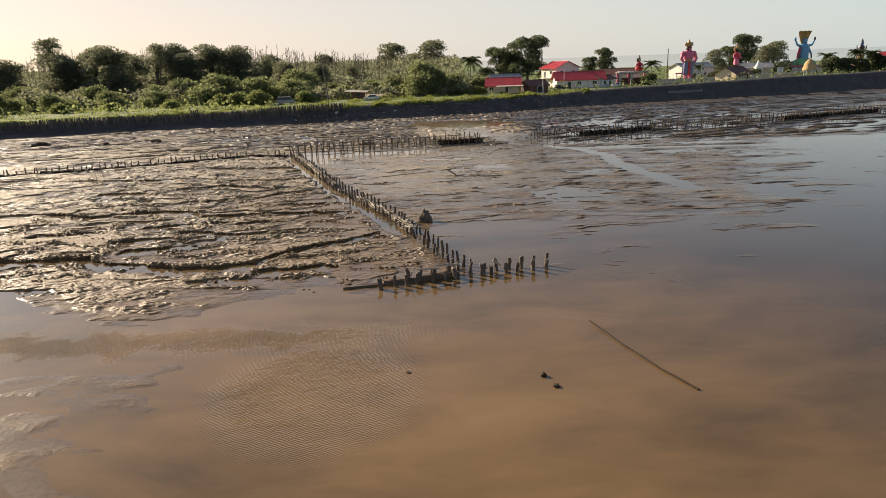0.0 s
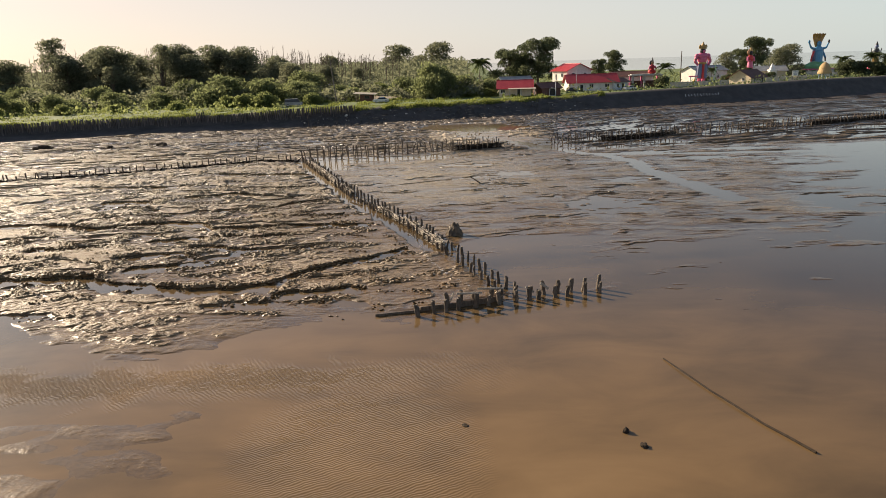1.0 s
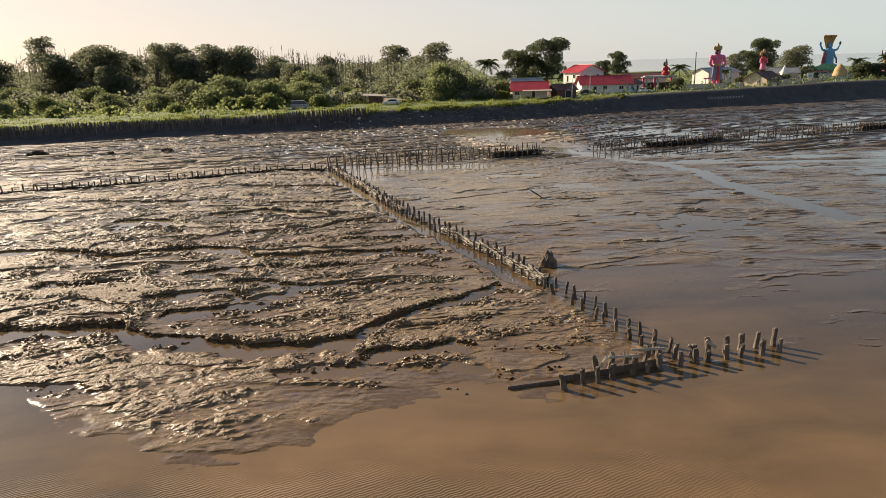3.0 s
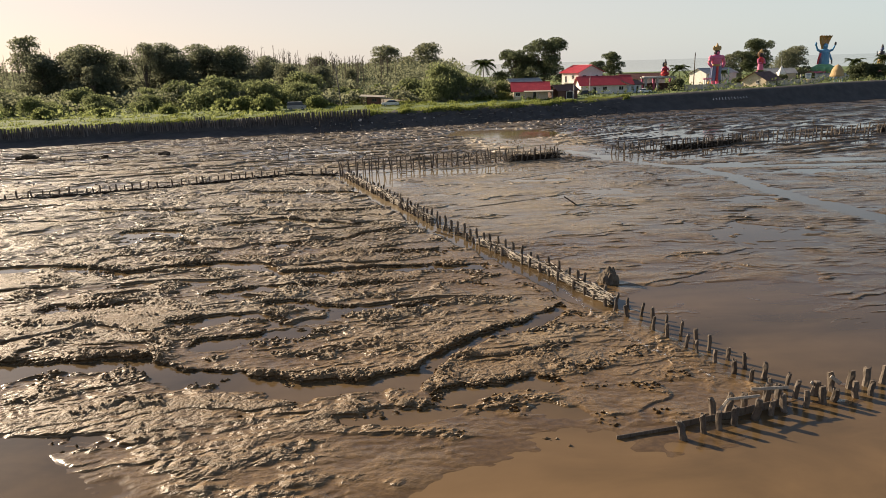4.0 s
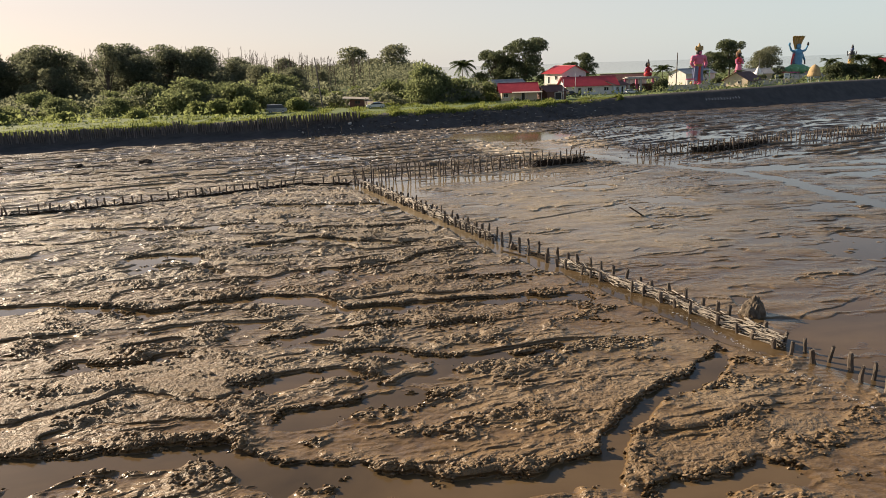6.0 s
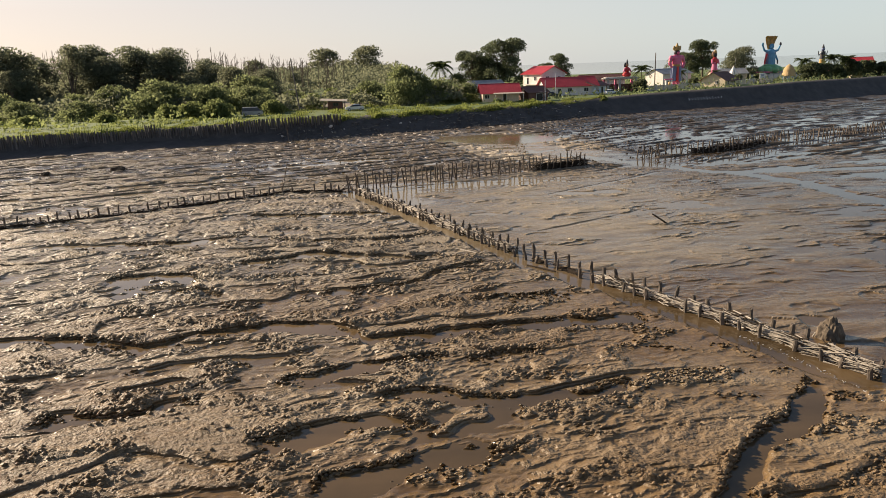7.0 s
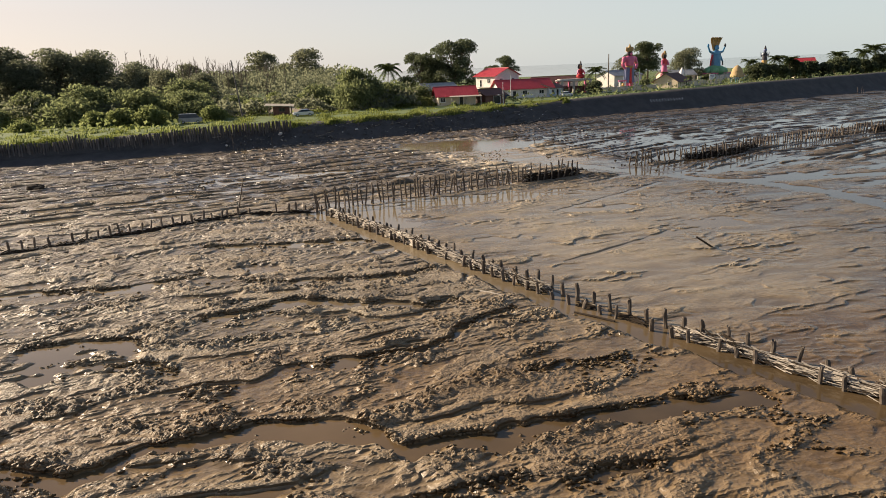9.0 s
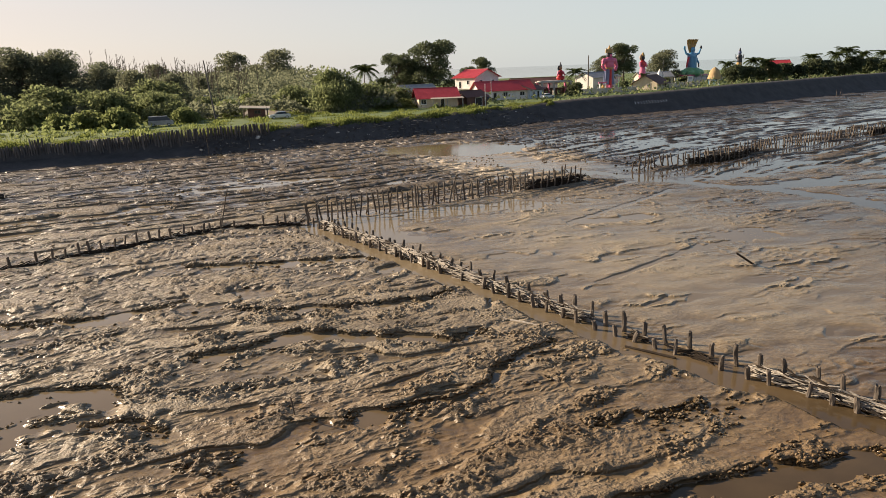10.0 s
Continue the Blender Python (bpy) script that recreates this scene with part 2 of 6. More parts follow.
def land_material():
    """Green soil with a bare brown plot and worn patches."""
    m, n, l, b = material("land_soil")
    tc, sep = n.new("ShaderNodeTexCoord"), n.new("ShaderNodeSeparateXYZ")
    l.new(tc.outputs["Object"], sep.inputs[0])
    big, fine = grain(n, l, 0.12, 4, 0.6), grain(n, l, 0.9, 6, 0.65)
    col = ramp(n, l, math_node(n, l, "ADD", math_node(n, l, "MULTIPLY", big, 0.6), math_node(n, l, "MULTIPLY", fine, 0.4)), [(0.34, (0.062, 0.10, 0.02)), (0.66, (0.14, 0.185, 0.05))])
    dx = math_node(n, l, "MULTIPLY", math_node(n, l, "ADD", sep.outputs[0], 25.0), 1 / 17)
    dy = math_node(n, l, "MULTIPLY", math_node(n, l, "SUBTRACT", sep.outputs[1], 248.0), 1 / 38)
    ring = math_node(n, l, "ADD", math_node(n, l, "ADD", math_node(n, l, "MULTIPLY", dx, dx), math_node(n, l, "MULTIPLY", dy, dy)), math_node(n, l, "MULTIPLY", math_node(n, l, "SUBTRACT", fine, 0.5), 1.6))
    soil = ramp(n, l, fine, [(0.3, (0.15, 0.12, 0.085)), (0.7, (0.30, 0.25, 0.185))])
    col = mixed(n, l, ramp(n, l, ring, [(0.7, (1, 1, 1)), (1.0, (0, 0, 0))]), col, soil)
    l.new(col, b.inputs["Base Color"])
    b.inputs["Roughness"].default_value = 0.9
    bumped(n, l, b, fine, 0.5, 0.1)
    return m


LAND = land_material()
OLD_WOOD = surface("weathered_wood", (0.05, 0.038, 0.028), (0.165, 0.128, 0.095), 3.0, 0.75, bump=0.6, depth=0.02, stretch=(4, 4, 0.6), random_tone=0.3)
PALE_WOOD = surface("bleached_wood", (0.22, 0.185, 0.145), (0.50, 0.445, 0.37), 3.0, 0.7, bump=0.5, depth=0.015, stretch=(3, 3, 3), random_tone=0.25)
DARK_BRUSH = surface("wet_brushwood", (0.02, 0.015, 0.011), (0.06, 0.045, 0.032), 3.0, 0.9, bump=0.5, depth=0.02, spec=0.15)
STUMP_WOOD = surface("muddy_stump_wood", (0.035, 0.026, 0.018), (0.20, 0.15, 0.10), 1.6, 0.85, bump=0.7, depth=0.05, stretch=(2, 2, 0.7))
GREY_WOOD = surface("grey_palisade_wood", (0.05, 0.045, 0.042), (0.14, 0.125, 0.115), 1.2, 0.85, bump=0.5, depth=0.03, stretch=(5, 5, 0.5), random_tone=0.3)
RUBBLE = surface("rubble_stone", (0.05, 0.045, 0.04), (0.15, 0.135, 0.115), 1.5, 0.85, bump=0.5, depth=0.04)
RED_ROOF = surface("red_roof_sheet", (0.36, 0.022, 0.03), (0.50, 0.05, 0.058), 0.8, 0.45, bump=0.2, depth=0.02)
WHITE_WALL = surface("white_painted_wall", (0.62, 0.57, 0.52), (0.82, 0.78, 0.72), 0.7, 0.75, bump=0.15)
# bluish shade on a white wall, put into the base colour
SHADED_WALL = surface("bluish_shaded_wall", (0.50, 0.56, 0.62), (0.66, 0.72, 0.78), 0.7, 0.75, bump=0.15)
CREAM_WALL = surface("cream_painted_wall", (0.56, 0.46, 0.33), (0.74, 0.63, 0.47), 0.7, 0.75, bump=0.15)
BROWN_ROOF = surface("rusty_brown_roof", (0.07, 0.028, 0.02), (0.16, 0.065, 0.045), 0.7, 0.6, bump=0.25, depth=0.03)
GREY_ROOF = surface("grey_zinc_roof", (0.20, 0.20, 0.20), (0.40, 0.40, 0.40), 0.7, 0.45, 0.3, bump=0.2)
DARK_GLASS = surface("dark_window_glass", (0.012, 0.015, 0.02), (0.03, 0.035, 0.04), 1.0, 0.15, bump=0.0)
CONCRETE = surface("pale_concrete", (0.38, 0.35, 0.31), (0.58, 0.55, 0.50), 0.8, 0.8, bump=0.3)
PINK = surface("pink_paint", (0.52, 0.09, 0.20), (0.70, 0.17, 0.30), 0.6, 0.5, bump=0.1)
RED = surface("red_paint", (0.45, 0.02, 0.03), (0.62, 0.05, 0.05), 0.6, 0.5, bump=0.1)
SKYBLUE = surface("sky_blue_paint", (0.07, 0.24, 0.42), (0.14, 0.36, 0.56), 0.6, 0.5, bump=0.1)
SLATE = surface("slate_blue_paint", (0.10, 0.13, 0.24), (0.18, 0.20, 0.34), 0.6, 0.5, bump=0.1)
GOLD = surface("gold_paint", (0.33, 0.19, 0.05), (0.50, 0.32, 0.10), 0.6, 0.4, bump=0.1)
ORANGE = surface("orange_paint", (0.30, 0.15, 0.07), (0.46, 0.26, 0.13), 0.6, 0.5, bump=0.1)
WHITE = surface("white_paint", (0.70, 0.68, 0.65), (0.82, 0.80, 0.78), 0.6, 0.5, bump=0.1)
DARK_PAINT = surface("dark_paint", (0.02, 0.02, 0.03), (0.05, 0.045, 0.05), 0.6, 0.5, bump=0.1)
GREEN_PAINT = surface("green_paint", (0.10, 0.30, 0.13), (0.24, 0.48, 0.25), 0.6, 0.5, bump=0.1)
THATCH = surface("straw_thatch", (0.34, 0.22, 0.10), (0.55, 0.40, 0.21), 1.5, 0.9, bump=0.6, depth=0.05, stretch=(3, 3, 0.6))
CAR_PAINT = surface("silver_car_paint", (0.50, 0.53, 0.56), (0.60, 0.63, 0.66), 0.6, 0.25, 0.4, bump=0.0)
RUBBER = surface("tyre_rubber", (0.015, 0.015, 0.015), (0.03, 0.03, 0.03), 3.0, 0.8)
BARK = surface("bark", (0.06, 0.045, 0.03), (0.16, 0.125, 0.09), 1.2, 0.9, bump=0.6, depth=0.04, stretch=(3, 3, 0.5))
LEAF_DARK = foliage("dark_green_leaves", (0.07, 0.085, 0.05), (0.165, 0.19, 0.105), 0.62)
# dark leaves lightened for the shore trees: haze put into the leaf colour
LEAF_HAZE = foliage("hazy_green_leaves", (0.11, 0.122, 0.08), (0.24, 0.255, 0.165), 0.68)
LEAF_MID = foliage("mid_green_leaves", (0.115, 0.14, 0.065), (0.26, 0.29, 0.135), 0.68)
LEAF_LIGHT = foliage("yellow_green_leaves", (0.13, 0.16, 0.06), (0.28, 0.31, 0.125), 0.68)
LEAF_GREY = foliage("grey_green_leaves", (0.12, 0.13, 0.085), (0.25, 0.26, 0.165), 0.66)
GRASS = foliage("grass_blades", (0.10, 0.13, 0.032), (0.27, 0.295, 0.09))
PALM_LEAF = foliage("palm_leaves", (0.045, 0.065, 0.025), (0.12, 0.145, 0.06))


# ---- mesh helpers ----
def mesh_of(name, verts, faces, mats, smooth=False, slots=None):
    me = bpy.data.meshes.new(name)
    me.from_pydata(verts, [], faces)
    for mt in mats:
        me.materials.append(mt)
    if slots is not None:
        me.polygons.foreach_set("material_index", slots)
    if smooth:
        me.polygons.foreach_set("use_smooth", [True] * len(me.polygons))
    me.update()
    return me


def part(name, bm, mat, parent=None, label="", at=None, smooth=False):
    """Links a bmesh as one mesh object, under parent if one is given."""
    me = bpy.data.meshes.new(name)
    bm.to_mesh(me)
    bm.free()
    for mt in (mat if isinstance(mat, (list, tuple)) else [mat]):
        me.materials.append(mt)
    if smooth:
        me.polygons.foreach_set("use_smooth", [True] * len(me.polygons))
    ob = new(name, me)
    ob.parent = parent
    if at is not None:
        ob.matrix_basis = at
    return tagged(ob, label)


def shared(name, me, parent, at):
    ob = new(name, me)
    ob.parent = parent
    ob.matrix_basis = at
    return ob


def thing(name, at, label, category, group="", kind=""):
    ob = new(name)
    ob.matrix_basis = at
    return tagged(ob, label, category, group, kind)


def box(bm, size, at=Matrix(), bevel=0.0, mat=0):
    r = bmesh.ops.create_cube(bm, size=1.0, matrix=at @ Matrix.Diagonal((*size, 1)))
    vs = r["verts"]
    if bevel:
        es = list({e for v in vs for e in v.link_edges})
        r2 = bmesh.ops.bevel(bm, geom=es, offset=bevel, segments=1, affect="EDGES", profile=0.5)
        fs = r2["faces"]
    for f in {f for v in vs if v.is_valid for f in v.link_faces}:
        f.material_index = mat
    return vs


def rod(bm, a, b, r1, r2, sides=7, mat=0, wobble=0.0):
    """A tapered round rod from a to b, with capped ends; wobble bends its middle."""
    a, b = Vector(a), Vector(b)
    d = b - a
    q = d.to_track_quat("Z", "Y").to_matrix()
    rings = []
    steps = 3 if wobble else 2
    for i in range(steps):
        f = i / (steps - 1)
        c = a + d * f
        if wobble and i == 1:
            c = c + Vector((random.uniform(-wobble, wobble), random.uniform(-wobble, wobble), random.uniform(-wobble, wobble)))
        r = r1 + (r2 - r1) * f
        rings.append([bm.verts.new(c + q @ Vector((r * math.cos(2 * math.pi * k / sides), r * math.sin(2 * math.pi * k / sides), 0))) for k in range(sides)])
    fs = []
    for p, n in zip(rings, rings[1:]):
        for k in range(sides):
            fs.append(bm.faces.new((p[k], p[(k + 1) % sides], n[(k + 1) % sides], n[k])))
    fs += [bm.faces.new(rings[0][::-1]), bm.faces.new(rings[-1])]
    for f in fs:
        f.material_index = mat


def ball(bm, at, size, mat=0, seg=10, rings=7, spin=Matrix()):
    r = bmesh.ops.create_uvsphere(bm, u_segments=seg, v_segments=rings, radius=1.0, matrix=Matrix.Translation(at) @ spin @ Matrix.Diagonal((*size, 1)))
    for f in {f for v in r["verts"] for f in v.link_faces}:
        f.material_index = mat
        f.smooth = True


# ---- noise on arrays ----
def perlin(x, y, seed):
    rs = np.random.RandomState(seed)
    ang = rs.rand(256) * 2 * np.pi
    gx_of, gy_of = np.cos(ang), np.sin(ang)
    perm = rs.permutation(256)
    perm = np.concatenate([perm, perm])
    xi, yi = np.floor(x).astype(np.int64), np.floor(y).astype(np.int64)
    fx, fy = x - xi, y - yi
    u, v = fx * fx * fx * (fx * (fx * 6 - 15) + 10), fy * fy * fy * (fy * (fy * 6 - 15) + 10)

    def corner(ox, oy):
        g = perm[(perm[(xi + ox) & 255] + yi + oy) & 255]
        return gx_of[g] * (fx - ox) + gy_of[g] * (fy - oy)
    a = corner(0, 0) * (1 - u) + corner(1, 0) * u
    b = corner(0, 1) * (1 - u) + corner(1, 1) * u
    return 1.5 * (a * (1 - v) + b * v)


def cells(x, y, seed):
    """Distance to the nearest of scattered points, one to a unit cell."""
    rs = np.random.RandomState(seed)
    jx, jy = rs.rand(4096), rs.rand(4096)
    xi, yi = np.floor(x).astype(np.int64), np.floor(y).astype(np.int64)
    best = np.full(x.shape, 9.0)
    for ox in (-1, 0, 1):
        for oy in (-1, 0, 1):
            k = ((xi + ox) * 7919 + (yi + oy) * 104729) & 4095
            best = np.minimum(best, (xi + ox + jx[k] - x) ** 2 + (yi + oy + jy[k] - y) ** 2)
    return np.sqrt(best)


def smooth(a, lo, hi):
    s = np.clip((a - lo) / (hi - lo), 0, 1)
    return s * s * (3 - 2 * s)


def bell(a, width):
    return np.exp(-(a / width) ** 2)


# ---- the lie of the land ----
TOE_X = [-600, -140, -88, -64, -44, -26, -8, 17, 32, 53, 73, 101, 134, 180, 230, 600]
TOE_Y = [-30, 128, 145, 152, 156, 159, 164, 173, 181, 188, 192, 202, 214, 230, 246, 370]


def toe(x):
    return np.interp(x, TOE_X, TOE_Y)


def fence_x(y):
    """The long brushwood fence runs from (1.2, 41.5) to (-21, 100)."""
    return np.interp(y, [33, 38.4, 41.5, 57.4, 72, 100], [-7.5, -4.2, 1.2, -4.2, -10.6, -20.6])


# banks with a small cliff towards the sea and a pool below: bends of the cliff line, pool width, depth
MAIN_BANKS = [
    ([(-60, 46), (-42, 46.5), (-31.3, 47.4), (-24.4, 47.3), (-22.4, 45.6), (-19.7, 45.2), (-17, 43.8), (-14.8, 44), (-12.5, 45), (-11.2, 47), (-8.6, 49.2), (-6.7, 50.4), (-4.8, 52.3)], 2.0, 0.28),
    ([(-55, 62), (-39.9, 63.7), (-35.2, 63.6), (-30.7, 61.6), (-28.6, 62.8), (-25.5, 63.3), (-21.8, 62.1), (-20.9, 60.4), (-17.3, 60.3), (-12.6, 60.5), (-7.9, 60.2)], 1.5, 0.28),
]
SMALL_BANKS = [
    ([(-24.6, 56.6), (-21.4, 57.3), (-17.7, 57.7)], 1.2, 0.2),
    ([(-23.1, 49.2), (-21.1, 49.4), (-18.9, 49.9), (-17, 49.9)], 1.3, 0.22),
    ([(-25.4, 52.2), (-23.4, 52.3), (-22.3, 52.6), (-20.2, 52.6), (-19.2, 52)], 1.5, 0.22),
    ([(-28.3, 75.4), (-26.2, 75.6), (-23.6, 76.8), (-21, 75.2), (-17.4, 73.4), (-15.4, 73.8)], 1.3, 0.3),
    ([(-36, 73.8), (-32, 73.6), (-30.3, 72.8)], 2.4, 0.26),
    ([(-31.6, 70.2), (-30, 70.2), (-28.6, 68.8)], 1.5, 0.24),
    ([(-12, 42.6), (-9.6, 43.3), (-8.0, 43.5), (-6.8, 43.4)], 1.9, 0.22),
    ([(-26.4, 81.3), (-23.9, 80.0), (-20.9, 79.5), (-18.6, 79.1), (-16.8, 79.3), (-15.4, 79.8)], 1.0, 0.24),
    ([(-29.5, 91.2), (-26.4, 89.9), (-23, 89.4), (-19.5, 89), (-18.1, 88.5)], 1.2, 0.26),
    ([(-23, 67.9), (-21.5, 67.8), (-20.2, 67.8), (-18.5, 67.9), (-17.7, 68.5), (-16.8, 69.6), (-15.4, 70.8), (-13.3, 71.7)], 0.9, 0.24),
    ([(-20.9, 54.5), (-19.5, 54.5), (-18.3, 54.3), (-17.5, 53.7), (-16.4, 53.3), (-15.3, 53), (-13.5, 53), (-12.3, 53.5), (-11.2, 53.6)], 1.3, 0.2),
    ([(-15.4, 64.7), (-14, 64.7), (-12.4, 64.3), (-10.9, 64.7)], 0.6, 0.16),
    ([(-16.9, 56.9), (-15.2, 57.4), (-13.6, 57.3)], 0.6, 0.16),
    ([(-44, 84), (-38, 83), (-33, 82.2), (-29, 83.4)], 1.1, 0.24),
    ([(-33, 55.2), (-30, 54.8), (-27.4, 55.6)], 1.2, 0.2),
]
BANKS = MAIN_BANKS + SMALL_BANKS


# shallow pools: centre, half widths, depth
POOLS = [(12.3, 65.2, 3.8, 3.0, 0.12), (25.5, 99.0, 4.0, 1.6, 0.14), (31, 92, 4.5, 1.6, 0.12), (21, 105, 5, 1.5, 0.12), (38, 100, 5, 1.6, 0.12), (-8.5, 100.2, 9.5, 2.2, 0.16), (6, 84, 3.0, 1.2, 0.10), (0.5, 92, 3.2, 1.4, 0.10), (17, 78, 3.2, 1.3, 0.09),
         (-33, 70.6, 2.4, 1.6, 0.16), (-26, 39.5, 3.0, 0.8, 0.14), (-13.5, 40.5, 2.4, 0.7, 0.13)]


# runnels over the wet flat: bends, half width, depth
RUNNELS = [([(9, 117), (13.4, 106.7), (17.4, 99.1), (25, 97), (42, 95.5), (70, 91)], 0.8, 0.16),
           ([(19, 98), (21.5, 90), (21, 85), (21.6, 78), (24, 66)], 1.0, 0.14),
           ([(-2.6, 92.2), (7.9, 98.5), (11.9, 101.2)], 0.22, 0.12),
           ([(-7.6, 78.2), (-3.4, 80.1), (1.1, 82.3), (5, 83)], 0.2, 0.10)]


def off_line(x, y, pts):
    """Distance from a bent line."""
    best = np.full(np.shape(x), 1e6)
    for (ax, ay), (bx, by) in zip(pts, pts[1:]):
        k = np.clip(((x - ax) * (bx - ax) + (y - ay) * (by - ay)) / ((bx - ax) ** 2 + (by - ay) ** 2), 0, 1)
        best = np.minimum(best, np.hypot(x - ax - k * (bx - ax), y - ay - k * (by - ay)))
    return best


def height(x, y):
    """The ground: mud banks, pools and channels, shallows, and the land behind the dyke. The water stands at 0."""
    d = y - toe(x)
    fx = fence_x(y)
    left = smooth(fx - x + 0.8 * perlin(x / 2, y / 2, 4) * (y < 44), -0.3, 0.8)                       # 1 landward-left of the long fence
    far = smooth(y, 100, 108)
    edge = np.interp(x, [-60, -30, -26, -22, -19, -15.5, -13, -11, -9, -6, -3], [38, 38.5, 38.5, 36.2, 33.6, 33.2, 34.5, 35.6, 36.5, 37.6, 37.4])
    front = smooth(y - edge + 1.3 * perlin(x / 3, y / 2.2, 3) + 0.5 * perlin(x / 0.9, y / 0.6, 2), -0.9, 2.6)   # 0 in the shallows
    rough = np.clip(np.maximum(left * front, far), 0, 1)
    wet_right = (1 - left) * (1 - far)
    lie = y - 0.10 * x - far * 0.17 * x
    wx, wy = x + 0.5 * perlin(x / 1.6, y / 1.6, 15), y + 0.5 * perlin(x / 1.6, y / 1.6, 16)
    ph = (lie + 3.0 * perlin(x / 11, y / 5, 11) + 1.5 * perlin(x / 3.4, y / 2.2, 12) + 0.25 * perlin(x / 0.8, y / 0.8, 17)) / 3.6
    s = ph - np.floor(ph)
    saw = np.where(s > 0.965, (s - 0.965) / 0.035, 1 - s / 0.965) - 0.5
    amp = smooth(perlin(x / 6, y / 3.5, 13), -0.25, 0.5)
    ph2 = (lie + 1.5 * perlin(x / 4, y / 1.8, 21) + 0.5 * perlin(x / 1.1, y / 0.8, 22)) / 1.35
    s2 = ph2 - np.floor(ph2)
    saw2 = np.where(s2 > 0.92, (s2 - 0.92) / 0.08, 1 - s2 / 0.92) - 0.5
    amp2 = smooth(perlin(x / 2.4, y / 1.5, 23), -0.3, 0.5)
    ph3 = (lie + 0.6 * perlin(x / 1.5, y / 0.9, 24) + 0.2 * perlin(x / 0.5, y / 0.5, 25)) / 0.6
    s3 = ph3 - np.floor(ph3)
    saw4 = np.where(s3 > 0.8, (s3 - 0.8) / 0.2, 1 - s3 / 0.8) - 0.5
    lump = np.abs(perlin(wx / 0.9, wy / 0.6, 31)) * 0.09 + np.abs(perlin(wx / 0.42, wy / 0.32, 32)) * 0.07
    clod = smooth(perlin(x / 2.6, y / 1.5, 33), 0.0, 0.5)
    clods = np.clip(1 - (cells(wx / 0.62, wy / 0.42, 35) / 0.62) ** 2, 0, 1) * 0.085 + np.clip(1 - (cells(x / 0.34, y / 0.26, 36) / 0.6) ** 2, 0, 1) * 0.055
    ph5 = (lie + 0.35 * perlin(x / 0.8, y / 0.5, 26)) / 0.36
    s5 = ph5 - np.floor(ph5)
    saw5 = np.where(s5 > 0.7, (s5 - 0.7) / 0.3, 1 - s5 / 0.7) - 0.5
    z_rough = 0.085 + 0.175 * amp * saw + 0.075 * amp2 * saw2 + (0.012 + 0.028 * amp2) * saw4 + (0.010 + 0.018 * clod) * saw5 + lump * (0.32 + 0.6 * clod) + clods * (0.10 + 0.95 * clod) + 0.11 * perlin(x / 14, y / 8, 34) - 0.05
    phf = (d * 0.95 + 2.2 * perlin(x / 16, d / 5, 27) + 0.6 * perlin(x / 4, d / 2, 28)) / 3.4
    sf = phf - np.floor(phf)
    sawf = np.where(sf > 0.9, (sf - 0.9) / 0.1, 1 - sf / 0.9) - 0.5
    phg = (d + 1.4 * perlin(x / 7, d / 2.5, 29) + 0.3 * perlin(x / 1.5, d / 1.5, 30)) / 1.6
    sg = phg - np.floor(phg)
    sawg = np.where(sg > 0.75, (sg - 0.75) / 0.25, 1 - sg / 0.75) - 0.5
    phh = (d + 0.7 * perlin(x / 6, d / 1.6, 43) + 0.18 * perlin(x / 1.6, d / 0.9, 44)) / 0.95
    sh = phh - np.floor(phh)
    sawh = np.where(sh > 0.6, (sh - 0.6) / 0.4, 1 - sh / 0.6) - 0.5
    z_far = 0.02 + (0.05 + 0.16 * smooth(perlin(x / 3, d / 1.5, 45), -0.4, 0.4)) * sawh + 0.10 * np.abs(perlin(x / 2.2, y / 0.8, 46)) + 0.38 * smooth(perlin(x / 12, d / 4, 37), -0.4, 0.4) * sawf + 0.30 * smooth(perlin(x / 5, d / 2.5, 38), -0.4, 0.4) * sawg + 0.06 * perlin(x / 3.0, y / 1.2, 39) + 0.08 * perlin(x / 20, y / 10, 40)
    z_far = z_far - 0.07 * smooth(x, 6, 24) * (1 - smooth(d, -26, -8)) + 0.03
    calm = (1 - smooth(fx - x, 5, 10)) * (1 - smooth(y, 62, 72))        # washed smooth beside the fence
    z_rough = z_rough * (1 - 0.6 * calm) - 0.004 * calm
    washed = 1 - smooth(y, 38, 44.5)                                   # the outer rim is worn low by the tide
    z_rough = z_rough * (1 - 0.45 * washed) - 0.012 * washed
    z_rough = (z_rough + 0.03) * (1 - far) + z_far * far
    # sheet-wet mud to the right of the fence, thinning out into open water
    out = smooth(x - 0.30 * (y - 60) + 3 * perlin(x / 9, y / 6, 49), 22, 46) * wet_right
    saw3 = np.where(s2 > 0.9, (s2 - 0.9) / 0.1, 1 - s2 / 0.9) - 0.5
    east = smooth(y, 45, 60)
    plates = np.where(s3 > 0.85, (s3 - 0.85) / 0.15, 1 - s3 / 0.85) - 0.5
    ledge = smooth(perlin(x / 5, y / 3, 56), -0.12, 0.25)
    ragged = smooth(perlin(x / 7, y / 4, 57) + 0.5 * smooth(y, 78, 96) * smooth(x, -2, 12) - 0.12, -0.1, 0.35)
    z_sheet = 0.025 + 0.012 * smooth(y, 60, 80) - 0.065 * (1 - east) - 0.085 * out + 0.042 * perlin(x / 7, y / 3.2, 41) + 0.022 * perlin(x / 2.4, y / 1.1, 58)
    z_sheet = z_sheet + 0.085 * ledge * amp * saw + 0.075 * ledge * amp2 * saw3 + ragged * (0.05 * amp2 * saw3 + 0.03 * plates + 0.035 * np.abs(perlin(x / 0.9, y / 0.5, 59))) + 0.006 * perlin(x / 1.2, y / 0.7, 42)
